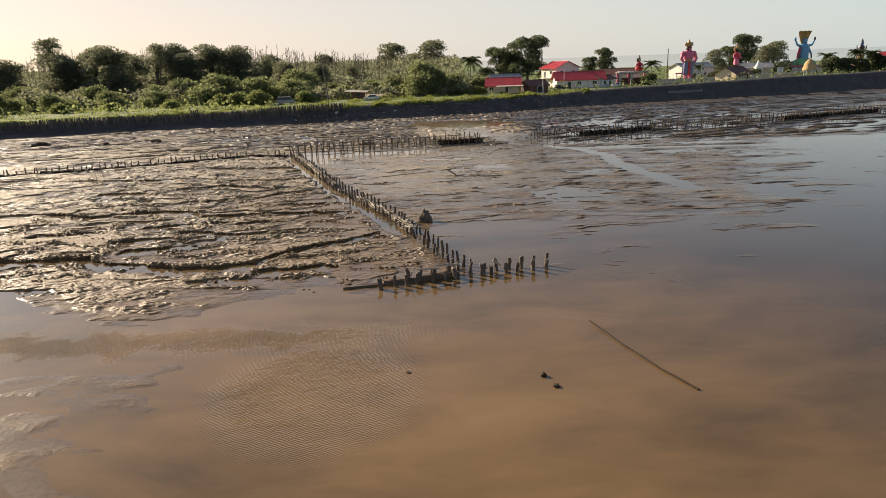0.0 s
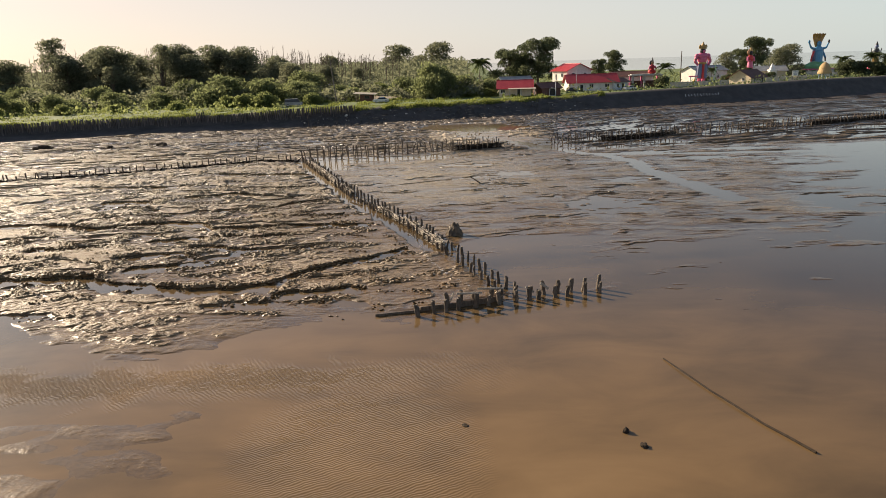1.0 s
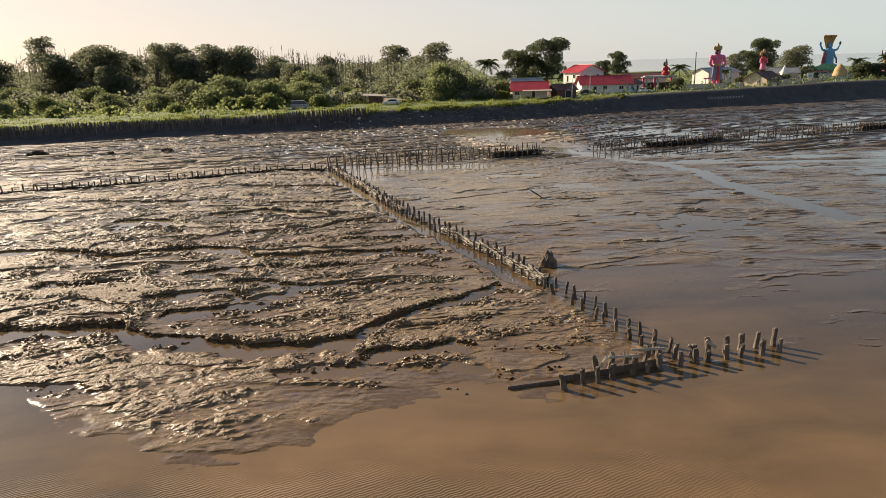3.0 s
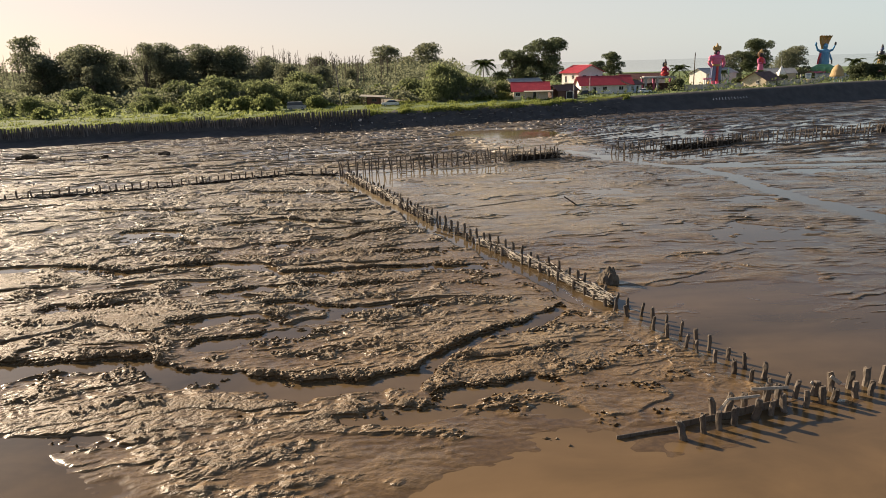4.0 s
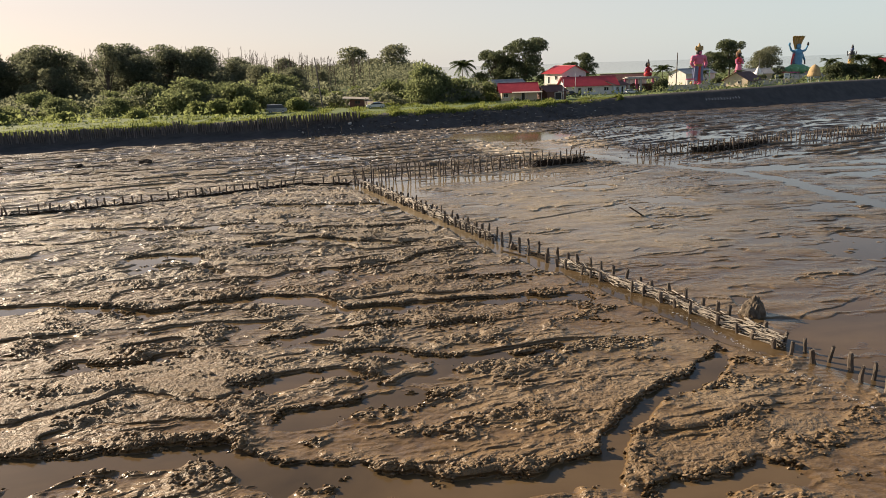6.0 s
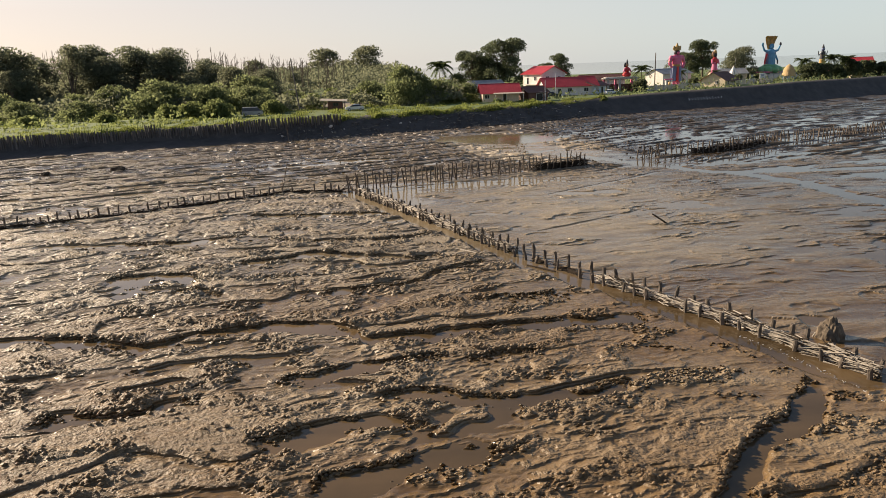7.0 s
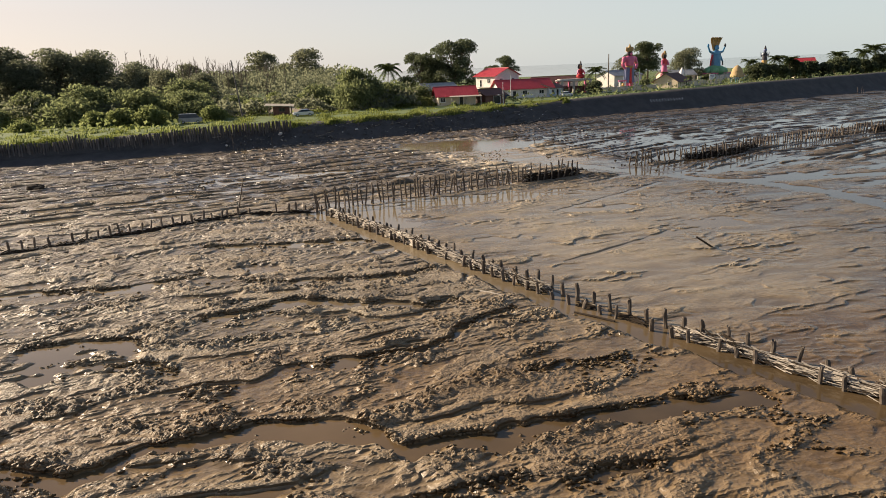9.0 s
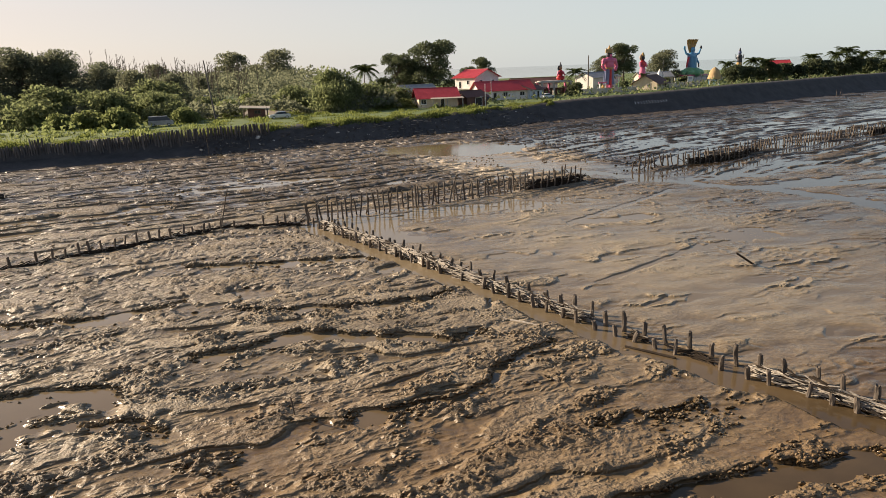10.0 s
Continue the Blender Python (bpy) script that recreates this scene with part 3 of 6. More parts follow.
    z_sheet = z_sheet + 0.05 * bell(y - 54.9 - 0.02 * (x - 2) ** 2 + 0.4 * perlin(x / 1.5, y, 47), 0.35) * smooth(x, -1.2, 0) * (1 - smooth(x, 5.5, 7.5))
    # the shallows in front, with low sandbanks
    bank = smooth(-x - 8 + 2 * perlin(x / 5, y / 3, 51), 0, 5) * smooth(31.5 - y, 0, 4)
    z_front = -0.06 + 0.02 * perlin(x / 6, y / 3, 52) + bank * (0.056 + 0.035 * perlin(x / 3.5, y / 1.6, 53) + 0.03 * perlin(x / 1.8, y / 0.5, 55) + 0.10 * lump)
    z_front = z_front + 0.05 * bell(x + 1.0, 2.5) * bell(y - 37.3, 1.6) * (0.6 + perlin(x / 1.5, y / 0.5, 54))
    z = z_sheet * front * (1 - rough) + z_front * (1 - front) * (1 - rough) + z_rough * rough
    # the sandy heap round the cross fence
    z = z + 0.075 * bell(y - 39.6 - 0.28 * (x + 1), 1.7) * smooth(x, -8, -4) * (1 - smooth(x, 5.5, 9)) * (0.75 + 0.5 * perlin(x / 1.8, y / 0.8, 67)) * (1 - rough)
    # the strip of water along the fence
    side = fx - x
    near_fence = smooth(y, 50, 54) * (1 - smooth(y, 99, 101))
    z = z - near_fence * 0.30 * (smooth(side, -0.6, 0.2) * (1 - smooth(side + 0.5 * perlin(x, y / 3, 61), 0.9, 1.9)))
    z = z - 0.12 * smooth(y, 88, 96) * (1 - smooth(y, 101, 106)) * smooth(-side, 0.2, 1.0) * (1 - smooth(-side + 2 * perlin(x / 4, y / 3, 63), 3, 7))
    # pond and runnel under the dyke
    pond = bell(x - 4 + 0.25 * (y - 143) + 2.5 * perlin(x / 7, y / 5, 62), 11) * bell(y - 143.5 + 1.5 * perlin(x / 5, y / 4, 66), 9)
    flat = smooth(pond, 0.3, 0.55)
    z = z * (1 - flat) + flat * (-0.07 + 0.02 * perlin(x / 3, y / 3, 68))
    # smooth silt washed out of the pond, down to the gap between the fences
    silt = off_line(x, y, [(3, 134), (6, 124), (11, 118), (14, 109)]) + 1.6 * perlin(x / 4, y / 3, 69)
    flat = (1 - smooth(silt, 3.0, 6.0)) * (1 - flat)
    z = z * (1 - 0.92 * flat) + flat * (0.004 + 0.022 * perlin(x / 3, y / 1.6, 70))
    for pts, width, depth in RUNNELS:
        z = z - depth * (1 - smooth(off_line(x, y, pts) + 0.5 * width * perlin(x / 1.5, y / 1.2, 74), 0.6 * width, 1.3 * width)) * (d < -4)
    shore = 0.9 * perlin(x / 2.2, y / 1.1, 64) + 0.4 * perlin(x / 0.8, y / 0.5, 65)
    for px, py, rx, ry, depth in POOLS:
        z = z - depth * (1 - smooth(np.sqrt(((x - px) / rx) ** 2 + ((y - py) / ry) ** 2) + shore, 0.6, 1.1))
    # cliffs with their pools
    wob = 0.45 * perlin(x / 1.7, y / 1.7, 71) + 0.20 * perlin(x / 0.55, y / 0.55, 72)
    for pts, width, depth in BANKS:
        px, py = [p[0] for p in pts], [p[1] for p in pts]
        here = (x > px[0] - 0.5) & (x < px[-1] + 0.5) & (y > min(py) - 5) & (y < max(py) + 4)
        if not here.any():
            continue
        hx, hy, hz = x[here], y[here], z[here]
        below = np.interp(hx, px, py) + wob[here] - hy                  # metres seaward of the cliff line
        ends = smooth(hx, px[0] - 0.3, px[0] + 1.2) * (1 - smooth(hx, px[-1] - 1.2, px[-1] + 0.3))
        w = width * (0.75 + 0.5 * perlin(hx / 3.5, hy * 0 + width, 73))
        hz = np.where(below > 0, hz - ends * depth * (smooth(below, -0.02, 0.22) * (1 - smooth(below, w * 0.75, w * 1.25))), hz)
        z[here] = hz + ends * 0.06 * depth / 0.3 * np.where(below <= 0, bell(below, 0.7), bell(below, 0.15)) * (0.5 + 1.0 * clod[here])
    # behind the foot of the dyke the land lies higher
    z = z * (1 - smooth(d, -3, 1)) + smooth(d, -3, 1) * (0.15 * smooth(d, -3, 0) + (2.05 + 0.5 * (1 - smooth(x, 14, 34)) * (1 - smooth(d, 42, 62))) * smooth(d, 1, 8) - 0.25 * (1 - smooth(d, 11, 14)))
    # open sea far behind the village
    sea_edge = 560 + 60 * perlin(x / 150, y * 0, 81)
    z = z - smooth(y - sea_edge, 0, 30) * smooth(x - 0.05 * y, -10, 40) * 4.5
    return z


def spread(dense_lo, dense_hi, step, lo, hi, grow, grow_down, slow_to):
    """Grid lines: even between dense_lo and dense_hi, wider and wider beyond."""
    mid = list(np.arange(dense_lo, dense_hi, step))
    up, s = [mid[-1]], step
    while up[-1] < hi:
        s *= grow if up[-1] < slow_to else 1.04
        up.append(up[-1] + s)
    down, s = [mid[0]], step
    while down[-1] > lo:
        s *= grow_down
        down.append(down[-1] - s)
    return np.array(down[:0:-1] + mid + up[1:])


def grid_mesh(name, gx, gy, z, mat, smooth_faces=True):
    nx, ny = len(gx), len(gy)
    co = np.empty((ny, nx, 3), np.float32)
    co[..., 0], co[..., 1], co[..., 2] = gx[None, :], gy[:, None], z
    i = np.arange(nx * ny, dtype=np.int32).reshape(ny, nx)
    q = np.stack([i[:-1, :-1], i[:-1, 1:], i[1:, 1:], i[1:, :-1]], -1).reshape(-1, 4)
    me = bpy.data.meshes.new(name)
    me.vertices.add(nx * ny)
    me.vertices.foreach_set("co", co.ravel())
    me.loops.add(q.size)
    me.loops.foreach_set("vertex_index", q.ravel())
    me.polygons.add(len(q))
    me.polygons.foreach_set("loop_start", np.arange(0, q.size, 4, dtype=np.int32))
    me.polygons.foreach_set("use_smooth", np.full(len(q), smooth_faces))
    me.materials.append(mat)
    me.update()
    me.validate()
    return me


gx = spread(-36, 6, 0.115, -4500, 4500, 1.022, 1.03, 60)
gy = spread(33, 72, 0.085, -400, 4500, 1.0075, 1.05, 172)
X, Y = np.meshgrid(gx, gy)
Z = height(X, Y)
ground_me = grid_mesh("ground", gx, gy, Z, MUD)
ground_me.materials.append(LAND)
mid_d = (Y - toe(X))[:-1, :-1].ravel()
ground_me.polygons.foreach_set("material_index", (mid_d > 2).astype(np.int32))
ground = tagged(new("ground", ground_me), "wet grey-brown tidal mudflat with pools, running to low land", "ground", kind="structure")
wx = np.array([-4500.0, -400, -100, 0, 100, 400, 4500])
wy = np.array([-400.0, 0, 50, 150, 400, 1500, 4500])
water = tagged(new("water", grid_mesh("water", wx, wy, np.zeros((len(wy), len(wx))), WATER)), "shallow muddy brown sea water reflecting the sky", "water", kind="structure")


# ---- the dyke ----
def dyke():
    xs = np.concatenate([np.arange(-560, -110, 8.0), np.arange(-110, 170, 0.7), np.arange(170, 560, 6.0)])
    prof = [(-2.0, -0.12), (-0.6, 0.0), (0.4, 0.10), (1.2, 0.22), (2.0, 0.36), (2.8, 0.50), (3.6, 0.64), (4.1, 0.78), (4.8, 0.90), (5.6, 0.97), (6.6, 1.0), (8.0, 0.97), (10.0, 0.90), (13.0, 0.80), (16.5, 0.68)]
    d = np.array([p[0] for p in prof])
    zz = np.array([p[1] for p in prof])
    A, D = np.meshgrid(xs, d)
    crest = np.interp(A, [-90, -44, -26, 0, 20, 40, 70, 100, 180], [2.75, 2.95, 3.1, 3.05, 3.0, 3.5, 4.1, 4.5, 4.8])
    zb = zz[:, None] * crest
    # the mud has been washed out from under the palisade
    zb = np.where((D < 4.0) & (D > -1), zb * (1 - 0.45 * (1 - smooth(A, -40, -22))), zb)
    yy = toe(A) + D + 0.5 * perlin(A / 5, D / 4, 91) * (D < 3)
    ragged = 0.3 + 0.9 * smooth(A, -60, -30) * (1 - smooth(A, 18, 34))
    zb = zb + ragged * (0.16 * perlin(A / 1.7, D / 1.1, 92) + 0.12 * perlin(A / 0.8, D / 0.7, 93)) * smooth(D, -1.5, 0.5) + 0.10 * perlin(A / 12, D / 9, 94)
    nx, ny = A.shape[1], A.shape[0]
    me = grid_mesh("sea_dyke", xs, d, zb, DYKE)
    co = np.stack([A, yy, zb], -1).astype(np.float32)
    me.vertices.foreach_set("co", co.ravel())
    me.update()
    return tagged(new("embankment", me), "dark clay sea-defence embankment along the mudflat", "embankment", kind="structure")


embankment = dyke()


# ---- brushwood fences ----
def post_mesh(seed, mat, lean=0.05):
    """A worn round stake, one metre high and 0.14 m thick, with a split, uneven top; it goes half a metre into the mud."""
    random.seed(seed)
    bm = bmesh.new()
    sides, rings = 8, []
    for k, (z, r) in enumerate([(-0.5, 0.07), (0.0, 0.074), (0.35, 0.068), (0.7, 0.07), (0.94, 0.064), (1.0, 0.05)]):
        ox, oy = random.uniform(-lean, lean) * 0.3 + lean * 0.4 * z, random.uniform(-lean, lean) * 0.3
        ring = []
        for i in range(sides):
            a = 2 * math.pi * i / sides
            rr = r * random.uniform(0.82, 1.15)
            zz = z + (random.uniform(-0.07, 0.05) if k >= 4 else 0)
            ring.append(bm.verts.new((ox + rr * math.cos(a), oy + rr * math.sin(a), zz)))
        rings.append(ring)
    for p, q in zip(rings, rings[1:]):
        for i in range(sides):
            bm.faces.new((p[i], p[(i + 1) % sides], q[(i + 1) % sides], q[i]))
    bm.faces.new(rings[-1])
    me = bpy.data.meshes.new("post")
    bm.to_mesh(me)
    bm.free()
    me.materials.append(mat)
    return me


def bundle_mesh(seed, length, width, tall, n, thick, mats, shares):
    """Sticks laid lengthwise (along x) between two rows of stakes."""
    random.seed(seed)
    bm = bmesh.new()
    for i in range(n):
        f = i / n
        z = 0.02 + tall * f ** 1.1
        y = random.uniform(-width, width) / 2
        l = length * random.uniform(0.32, 0.56)
        cx = random.uniform(-0.2, 0.2) * length
        tilt, turn = random.gauss(0, 0.10), random.gauss(0, 0.15)
        if random.random() < 0.2:
            tilt, turn = random.uniform(-0.5, 0.5), random.uniform(-0.5, 0.5)
        r = thick * random.uniform(0.6, 1.5)
        a = (cx - l, y - l * turn, z - l * tilt)
        b = (cx + l, y + l * turn, z + l * tilt)
        rod(bm, a, b, r, r * random.uniform(0.4, 0.8), 5, 0 if random.random() < shares else 1, wobble=0.03)
    me = bpy.data.meshes.new("brushwood")
    bm.to_mesh(me)
    bm.free()
    for mt in mats:
        me.materials.append(mt)
    return me


POSTS = [post_mesh(100 + i, OLD_WOOD) for i in range(6)]
STAKES = [post_mesh(120 + i, OLD_WOOD, 0.12) for i in range(6)]
PALE_BUNDLES = [bundle_mesh(140 + i, 1.15, 0.5, 0.5, 60, 0.026, [PALE_WOOD, DARK_BRUSH], 0.72) for i in range(5)]
DARK_BUNDLES = [bundle_mesh(150 + i, 1.3, 0.6, 0.55, 50, 0.024, [PALE_WOOD, DARK_BRUSH], 0.07) for i in range(4)]
LOW_BUNDLES = [bundle_mesh(160 + i, 1.2, 0.35, 0.22, 26, 0.024, [PALE_WOOD, DARK_BRUSH], 0.12) for i in range(4)]


def along(points, step):
    """Places every step metres along a bent line: x, y, heading in radians, metres from its start."""
    out, at, gone = [], 0.0, 0.0
    for (x0, y0), (x1, y1) in zip(points, points[1:]):
        l, h = math.hypot(x1 - x0, y1 - y0), math.atan2(y1 - y0, x1 - x0)
        while at <= gone + l:
            f = (at - gone) / l
            out.append((x0 + (x1 - x0) * f, y0 + (y1 - y0) * f, h, at))
            at += step
        gone += l
    return out


def mud_at(x, y):
    return float(height(np.array([float(x)]), np.array([float(y)]))[0])


def stake(parent, meshes, x, y, tall, thick, lean=5.0, rest=None):
    z = min(mud_at(x, y), 0.1) if rest is None else rest
    s = thick / 0.14
    return shared("post", random.choice(meshes), parent, pose(x, y, z, random.gauss(0, lean), random.gauss(0, lean), random.uniform(0, 360)) @ Matrix.Diagonal((s, s, tall, 1)))


def lay(parent, meshes, x, y, h, z=-0.03, scale=1.0, tall=1.0):
    return shared("brushwood", random.choice(meshes), parent, pose(x, y, z, 0, random.gauss(0, 2), math.degrees(h) + random.gauss(0, 5) + random.choice((0, 180))) @ Matrix.Diagonal((1, scale, tall, 1)))


def long_fence():
    random.seed(7)
    line = [(1.25, 41.4), (-4.2, 57.4), (-10.7, 72), (-20.7, 100.2)]
    f = thing("brushwood_fence", Matrix(), "long double row of weathered stakes packed with pale brushwood", "fence", "mudflat fences")
    for x, y, h, s in along(line, 1.0):
        nx, ny = -math.sin(h), math.cos(h)
        for side in (-1, 1):
            if side > 0 and random.random() < 0.12:
                continue
            j = random.gauss(0, 0.10)
            tall = (random.uniform(0.78, 1.08) if side < 0 else random.uniform(0.72, 1.0)) * (0.74 if s < 14 else 0.92)
            stake(f, POSTS, x + nx * side * 0.36 + math.cos(h) * j, y + ny * side * 0.36 + math.sin(h) * j, tall, random.uniform(0.15, 0.22), 5)
        if 10.5 < s < 25.5 or 33 < s < 61:
            lay(f, PALE_BUNDLES, x + math.cos(h) * 0.5, y + math.sin(h) * 0.5, h, -0.02, 1.0, random.uniform(0.75, 1.15))
            if s > 44:
                lay(f, PALE_BUNDLES, x + math.cos(h) * 0.2, y + math.sin(h) * 0.2, h, 0.22, 0.8, 0.8)
        elif s > 25 and random.random() < 0.15:
            lay(f, LOW_BUNDLES, x, y, h, -0.06)
    return f


def front_fence():
    random.seed(8)
    line = [(-3.6, 38.6), (0.6, 40.15), (3.5, 40.9), (6.55, 41.5)]
    f = thing("groyne_fence", Matrix(), "short cross fence of stout dark stakes with broken boards", "fence", "mudflat fences")
    for x, y, h, s in along(line, 0.78):
        nx, ny = -math.sin(h), math.cos(h)
        for side in (-1, 1):
            if side > 0 and s < 1.0:
                continue
            j = random.gauss(0, 0.10) + 0.18 * side
            stake(f, POSTS, x + nx * side * 0.34 + math.cos(h) * j, y + ny * side * 0.34 + math.sin(h) * j, random.uniform(0.58, 0.86), random.uniform(0.20, 0.28), 5)
    # broken boards: rails on the stakes, a low retaining board, a fallen plank
    for a, b, size in (((-1.6, 39.45, 0.76), (-0.25, 39.85, 0.64), (0.05, 0.10)), ((-0.5, 40.05, 0.80), (0.95, 40.2, 0.74), (0.05, 0.11)), ((2.2, 40.9, 0.55), (2.65, 41.0, 0.2), (0.05, 0.12)),
                       ((3.0, 41.0, 0.7), (3.45, 41.05, 0.35), (0.05, 0.14)), ((-1.95, 39.3, 0.4), (-1.75, 39.1, 0.95), (0.05, 0.1))):
        a, b = Vector(a), Vector(b)
        bm = bmesh.new()
        box(bm, ((b - a).length, *size), Matrix(), 0.012)
        part("board", bm, PALE_WOOD, f, "pale split board", Matrix.Translation((a + b) / 2) @ (b - a).to_track_quat("X", "Z").to_matrix().to_4x4())
    for a, b, hi in (((-5.8, 38.45), (-3.5, 38.95), 0.16), ((-3.5, 38.95), (-1.3, 39.55), 0.3), ((-1.3, 39.55), (0.9, 40.25), 0.34)):
        bm = bmesh.new()
        l = math.hypot(b[0] - a[0], b[1] - a[1])
        box(bm, (l, 0.05, hi), Matrix(), 0.012)
        part("plank", bm, OLD_WOOD, f, "", pose((a[0] + b[0]) / 2, (a[1] + b[1]) / 2, hi / 2 - 0.03, 4, 0, math.degrees(math.atan2(b[1] - a[1], b[0] - a[0]))))
    return f


def stake_fence(name, line, label, step, tall, thick, rows, brush=(), meshes=None, brush_meshes=None, lean=5, brush_tall=1.0, seed=9, crossed=0.0, skip=0.0):
    """A line of stakes, in one or two rows, with brushwood at the foot along the stretches in brush (metres from the start)."""
    random.seed(seed)
    f = thing(name, Matrix(), label, "fence", "mudflat fences")
    for x, y, h, s in along(line, step):
        nx, ny = -math.sin(h), math.cos(h)
        for side in ((-1, 1) if rows == 2 else (0,)):
            if random.random() < skip:
                continue
            j = random.gauss(0, 0.14 * step)
            lo, hi = tall
            stake(f, meshes or STAKES, x + nx * side * 0.4 + math.cos(h) * j, y + ny * side * 0.4 + math.sin(h) * j, random.uniform(lo, hi), random.uniform(*thick), lean, rest=0.0)
        if random.random() < crossed:
            bm = bmesh.new()
            l = random.uniform(0.6, 1.0)
            rod(bm, (-l, 0, 0.1), (l, random.uniform(-0.2, 0.2), tall[1] * random.uniform(0.5, 0.95)), 0.04, 0.03, 6)
            part("brace", bm, OLD_WOOD, f, "", pose(x, y, 0, 0, 0, math.degrees(h) + random.choice((0, 180))))
        if any(a < s < b for a, b in brush):
            lay(f, brush_meshes or DARK_BUNDLES, x, y, h, -0.04, 1.0, brush_tall)
    return f


long_fence()
front_fence()
stake_fence("stake_fence", [(-20.9, 100.8), (-11.6, 103.5), (-3.8, 105.6), (6.5, 108.6)], "double row of tall thin stakes standing in a shallow pool", 0.85, (1.35, 2.0), (0.12, 0.17), 2, [(21.5, 40)], crossed=0.25, brush_tall=1.5, seed=11)
stake_fence("low_stake_fence", [(-21.2, 100.2), (-27.5, 101.2), (-31, 99.4), (-40.5, 94.4), (-56, 89.4), (-90, 79)], "line of short dark stakes with low wet brushwood on the mud", 0.8, (0.68, 1.02), (0.14, 0.19), 1, [(0, 80)], POSTS, LOW_BUNDLES, brush_tall=1.2, seed=12, skip=0.1)
stake_fence("far_stake_fence", [(14.9, 112.5), (22.8, 114.5), (30, 116.3), (40, 121.4), (65, 128.6), (86, 138), (112, 147)], "long row of thin stakes with dark brushwood across the far mud", 0.85, (1.0, 1.7), (0.12, 0.17), 2, [(8, 22), (50, 74)], crossed=0.2, brush_tall=1.2, seed=13, skip=0.1, lean=6)
random.seed(14)
for i, (x, y, tall, ln) in enumerate([(-27.6, 100.9, 3.2, (8, 14)), (-24.5, 68.2, 0.75, (4, -12)), (132.8, 207.0, 1.7, (0, 3)), (134.6, 207.6, 1.9, (2, -4)), (136.0, 208.2, 1.2, (2, 8)), (-30.5, 157.3, 2.6, (0, 2)), (-24.5, 158.4, 1.7, (3, -3))]):
    me = POSTS[i % 6]
    s = 0.6 if tall > 1.5 else 0.4
    ob = new("stake", me)
    ob.matrix_basis = pose(x, y, mud_at(x, y) - 0.02, ln[0], ln[1], 40 * i) @ Matrix.Diagonal((s, s, tall, 1))
    tagged(ob, "single leaning weathered stake stuck in the mud", "stake", "lone stakes")


# ---- things on the mud ----
def log_thing(name, label, points, r1, r2, mat, category="branch"):
    """A bent, tapering branch through a few places."""
    bm = bmesh.new()
    pts = [Vector(p) for p in points]
    n, rings = len(pts) - 1, []
    for i, p in enumerate(pts):
        way = (pts[min(i + 1, n)] - pts[max(i - 1, 0)]).to_track_quat("Z", "Y").to_matrix()
        r = r1 + (r2 - r1) * i / n
        rings.append([bm.verts.new(p + way @ Vector((r * math.cos(math.pi * k / 4), r * math.sin(math.pi * k / 4), 0))) for k in range(8)])
    for p, q in zip(rings, rings[1:]):
        for k in range(8):
            bm.faces.new((p[k], p[(k + 1) % 8], q[(k + 1) % 8], q[k]))
    bm.faces.new(rings[0][::-1])
    bm.faces.new(rings[-1])
    return tagged(part(name, bm, mat, None, label), label, category)


log_thing("long_branch", "long thin dark branch lying in shallow water", [(7.0, 32.1, 0.04), (7.35, 30.7, 0.07), (7.8, 29.1, 0.05), (8.2, 27.9, 0.07), (8.7, 26.4, 0.05), (9.1, 25.5, 0.06), (9.55, 24.5, 0.03)], 0.028, 0.045, DARK_BRUSH)
log_thing("slanting_log", "dark log slanting out of the wet mud", [(2.1, 77.8, -0.15), (1.4, 77.85, 0.35), (0.7, 77.9, 0.82)], 0.065, 0.05, DARK_BRUSH, "log")
log_thing("fallen_pole", "pale fallen pole lying at the water edge", [(-14.5, 74.7, 0.06), (-13.8, 73.8, 0.1), (-13.1, 72.9, 0.05)], 0.07, 0.05, PALE_WOOD, "pole")
log_thing("fallen_pole", "dark forked pole floating beside the fence", [(-10.9, 69.8, 0.03), (-10.3, 68.9, 0.05), (-9.7, 68.05, 0.03)], 0.05, 0.06, DARK_BRUSH, "pole")


def stump():
    """The dark, rounded root stump with a pale broken side and mud heaped round it."""
    random.seed(21)
    bm = bmesh.new()
    bmesh.ops.create_icosphere(bm, subdivisions=4, radius=1.0)
    for v in bm.verts:
        n = noise.noise(v.co * 2.2) * 0.20 + noise.noise(v.co * 6) * 0.10
        lift = max(v.co.z, -0.2)
        spread_out = 0.46 + 0.16 * (1 - lift) - 0.06 * v.co.x
        v.co = Vector((v.co.x * spread_out, v.co.y * spread_out * 0.9, lift * 0.92)) * (1 + n)
    st = thing("tree_stump", pose(-1.35, 55.6, -0.02), "dark rounded root stump stranded in wet mud", "stump")
    part("stump_body", bm, STUMP_WOOD, st, smooth=False)
    for k in range(4):
        bm = bmesh.new()
        a = random.uniform(2.6, 4.4)
        rod(bm, (0.42 * math.cos(a), 0.42 * math.sin(a), random.uniform(0.05, 0.5)), (random.uniform(0.6, 0.85) * math.cos(a), random.uniform(0.6, 0.85) * math.sin(a), 0.0), 0.06, 0.025, 6, wobble=0.05)
        part("root", bm, PALE_WOOD, st, "pale broken root")
    return st


stump()


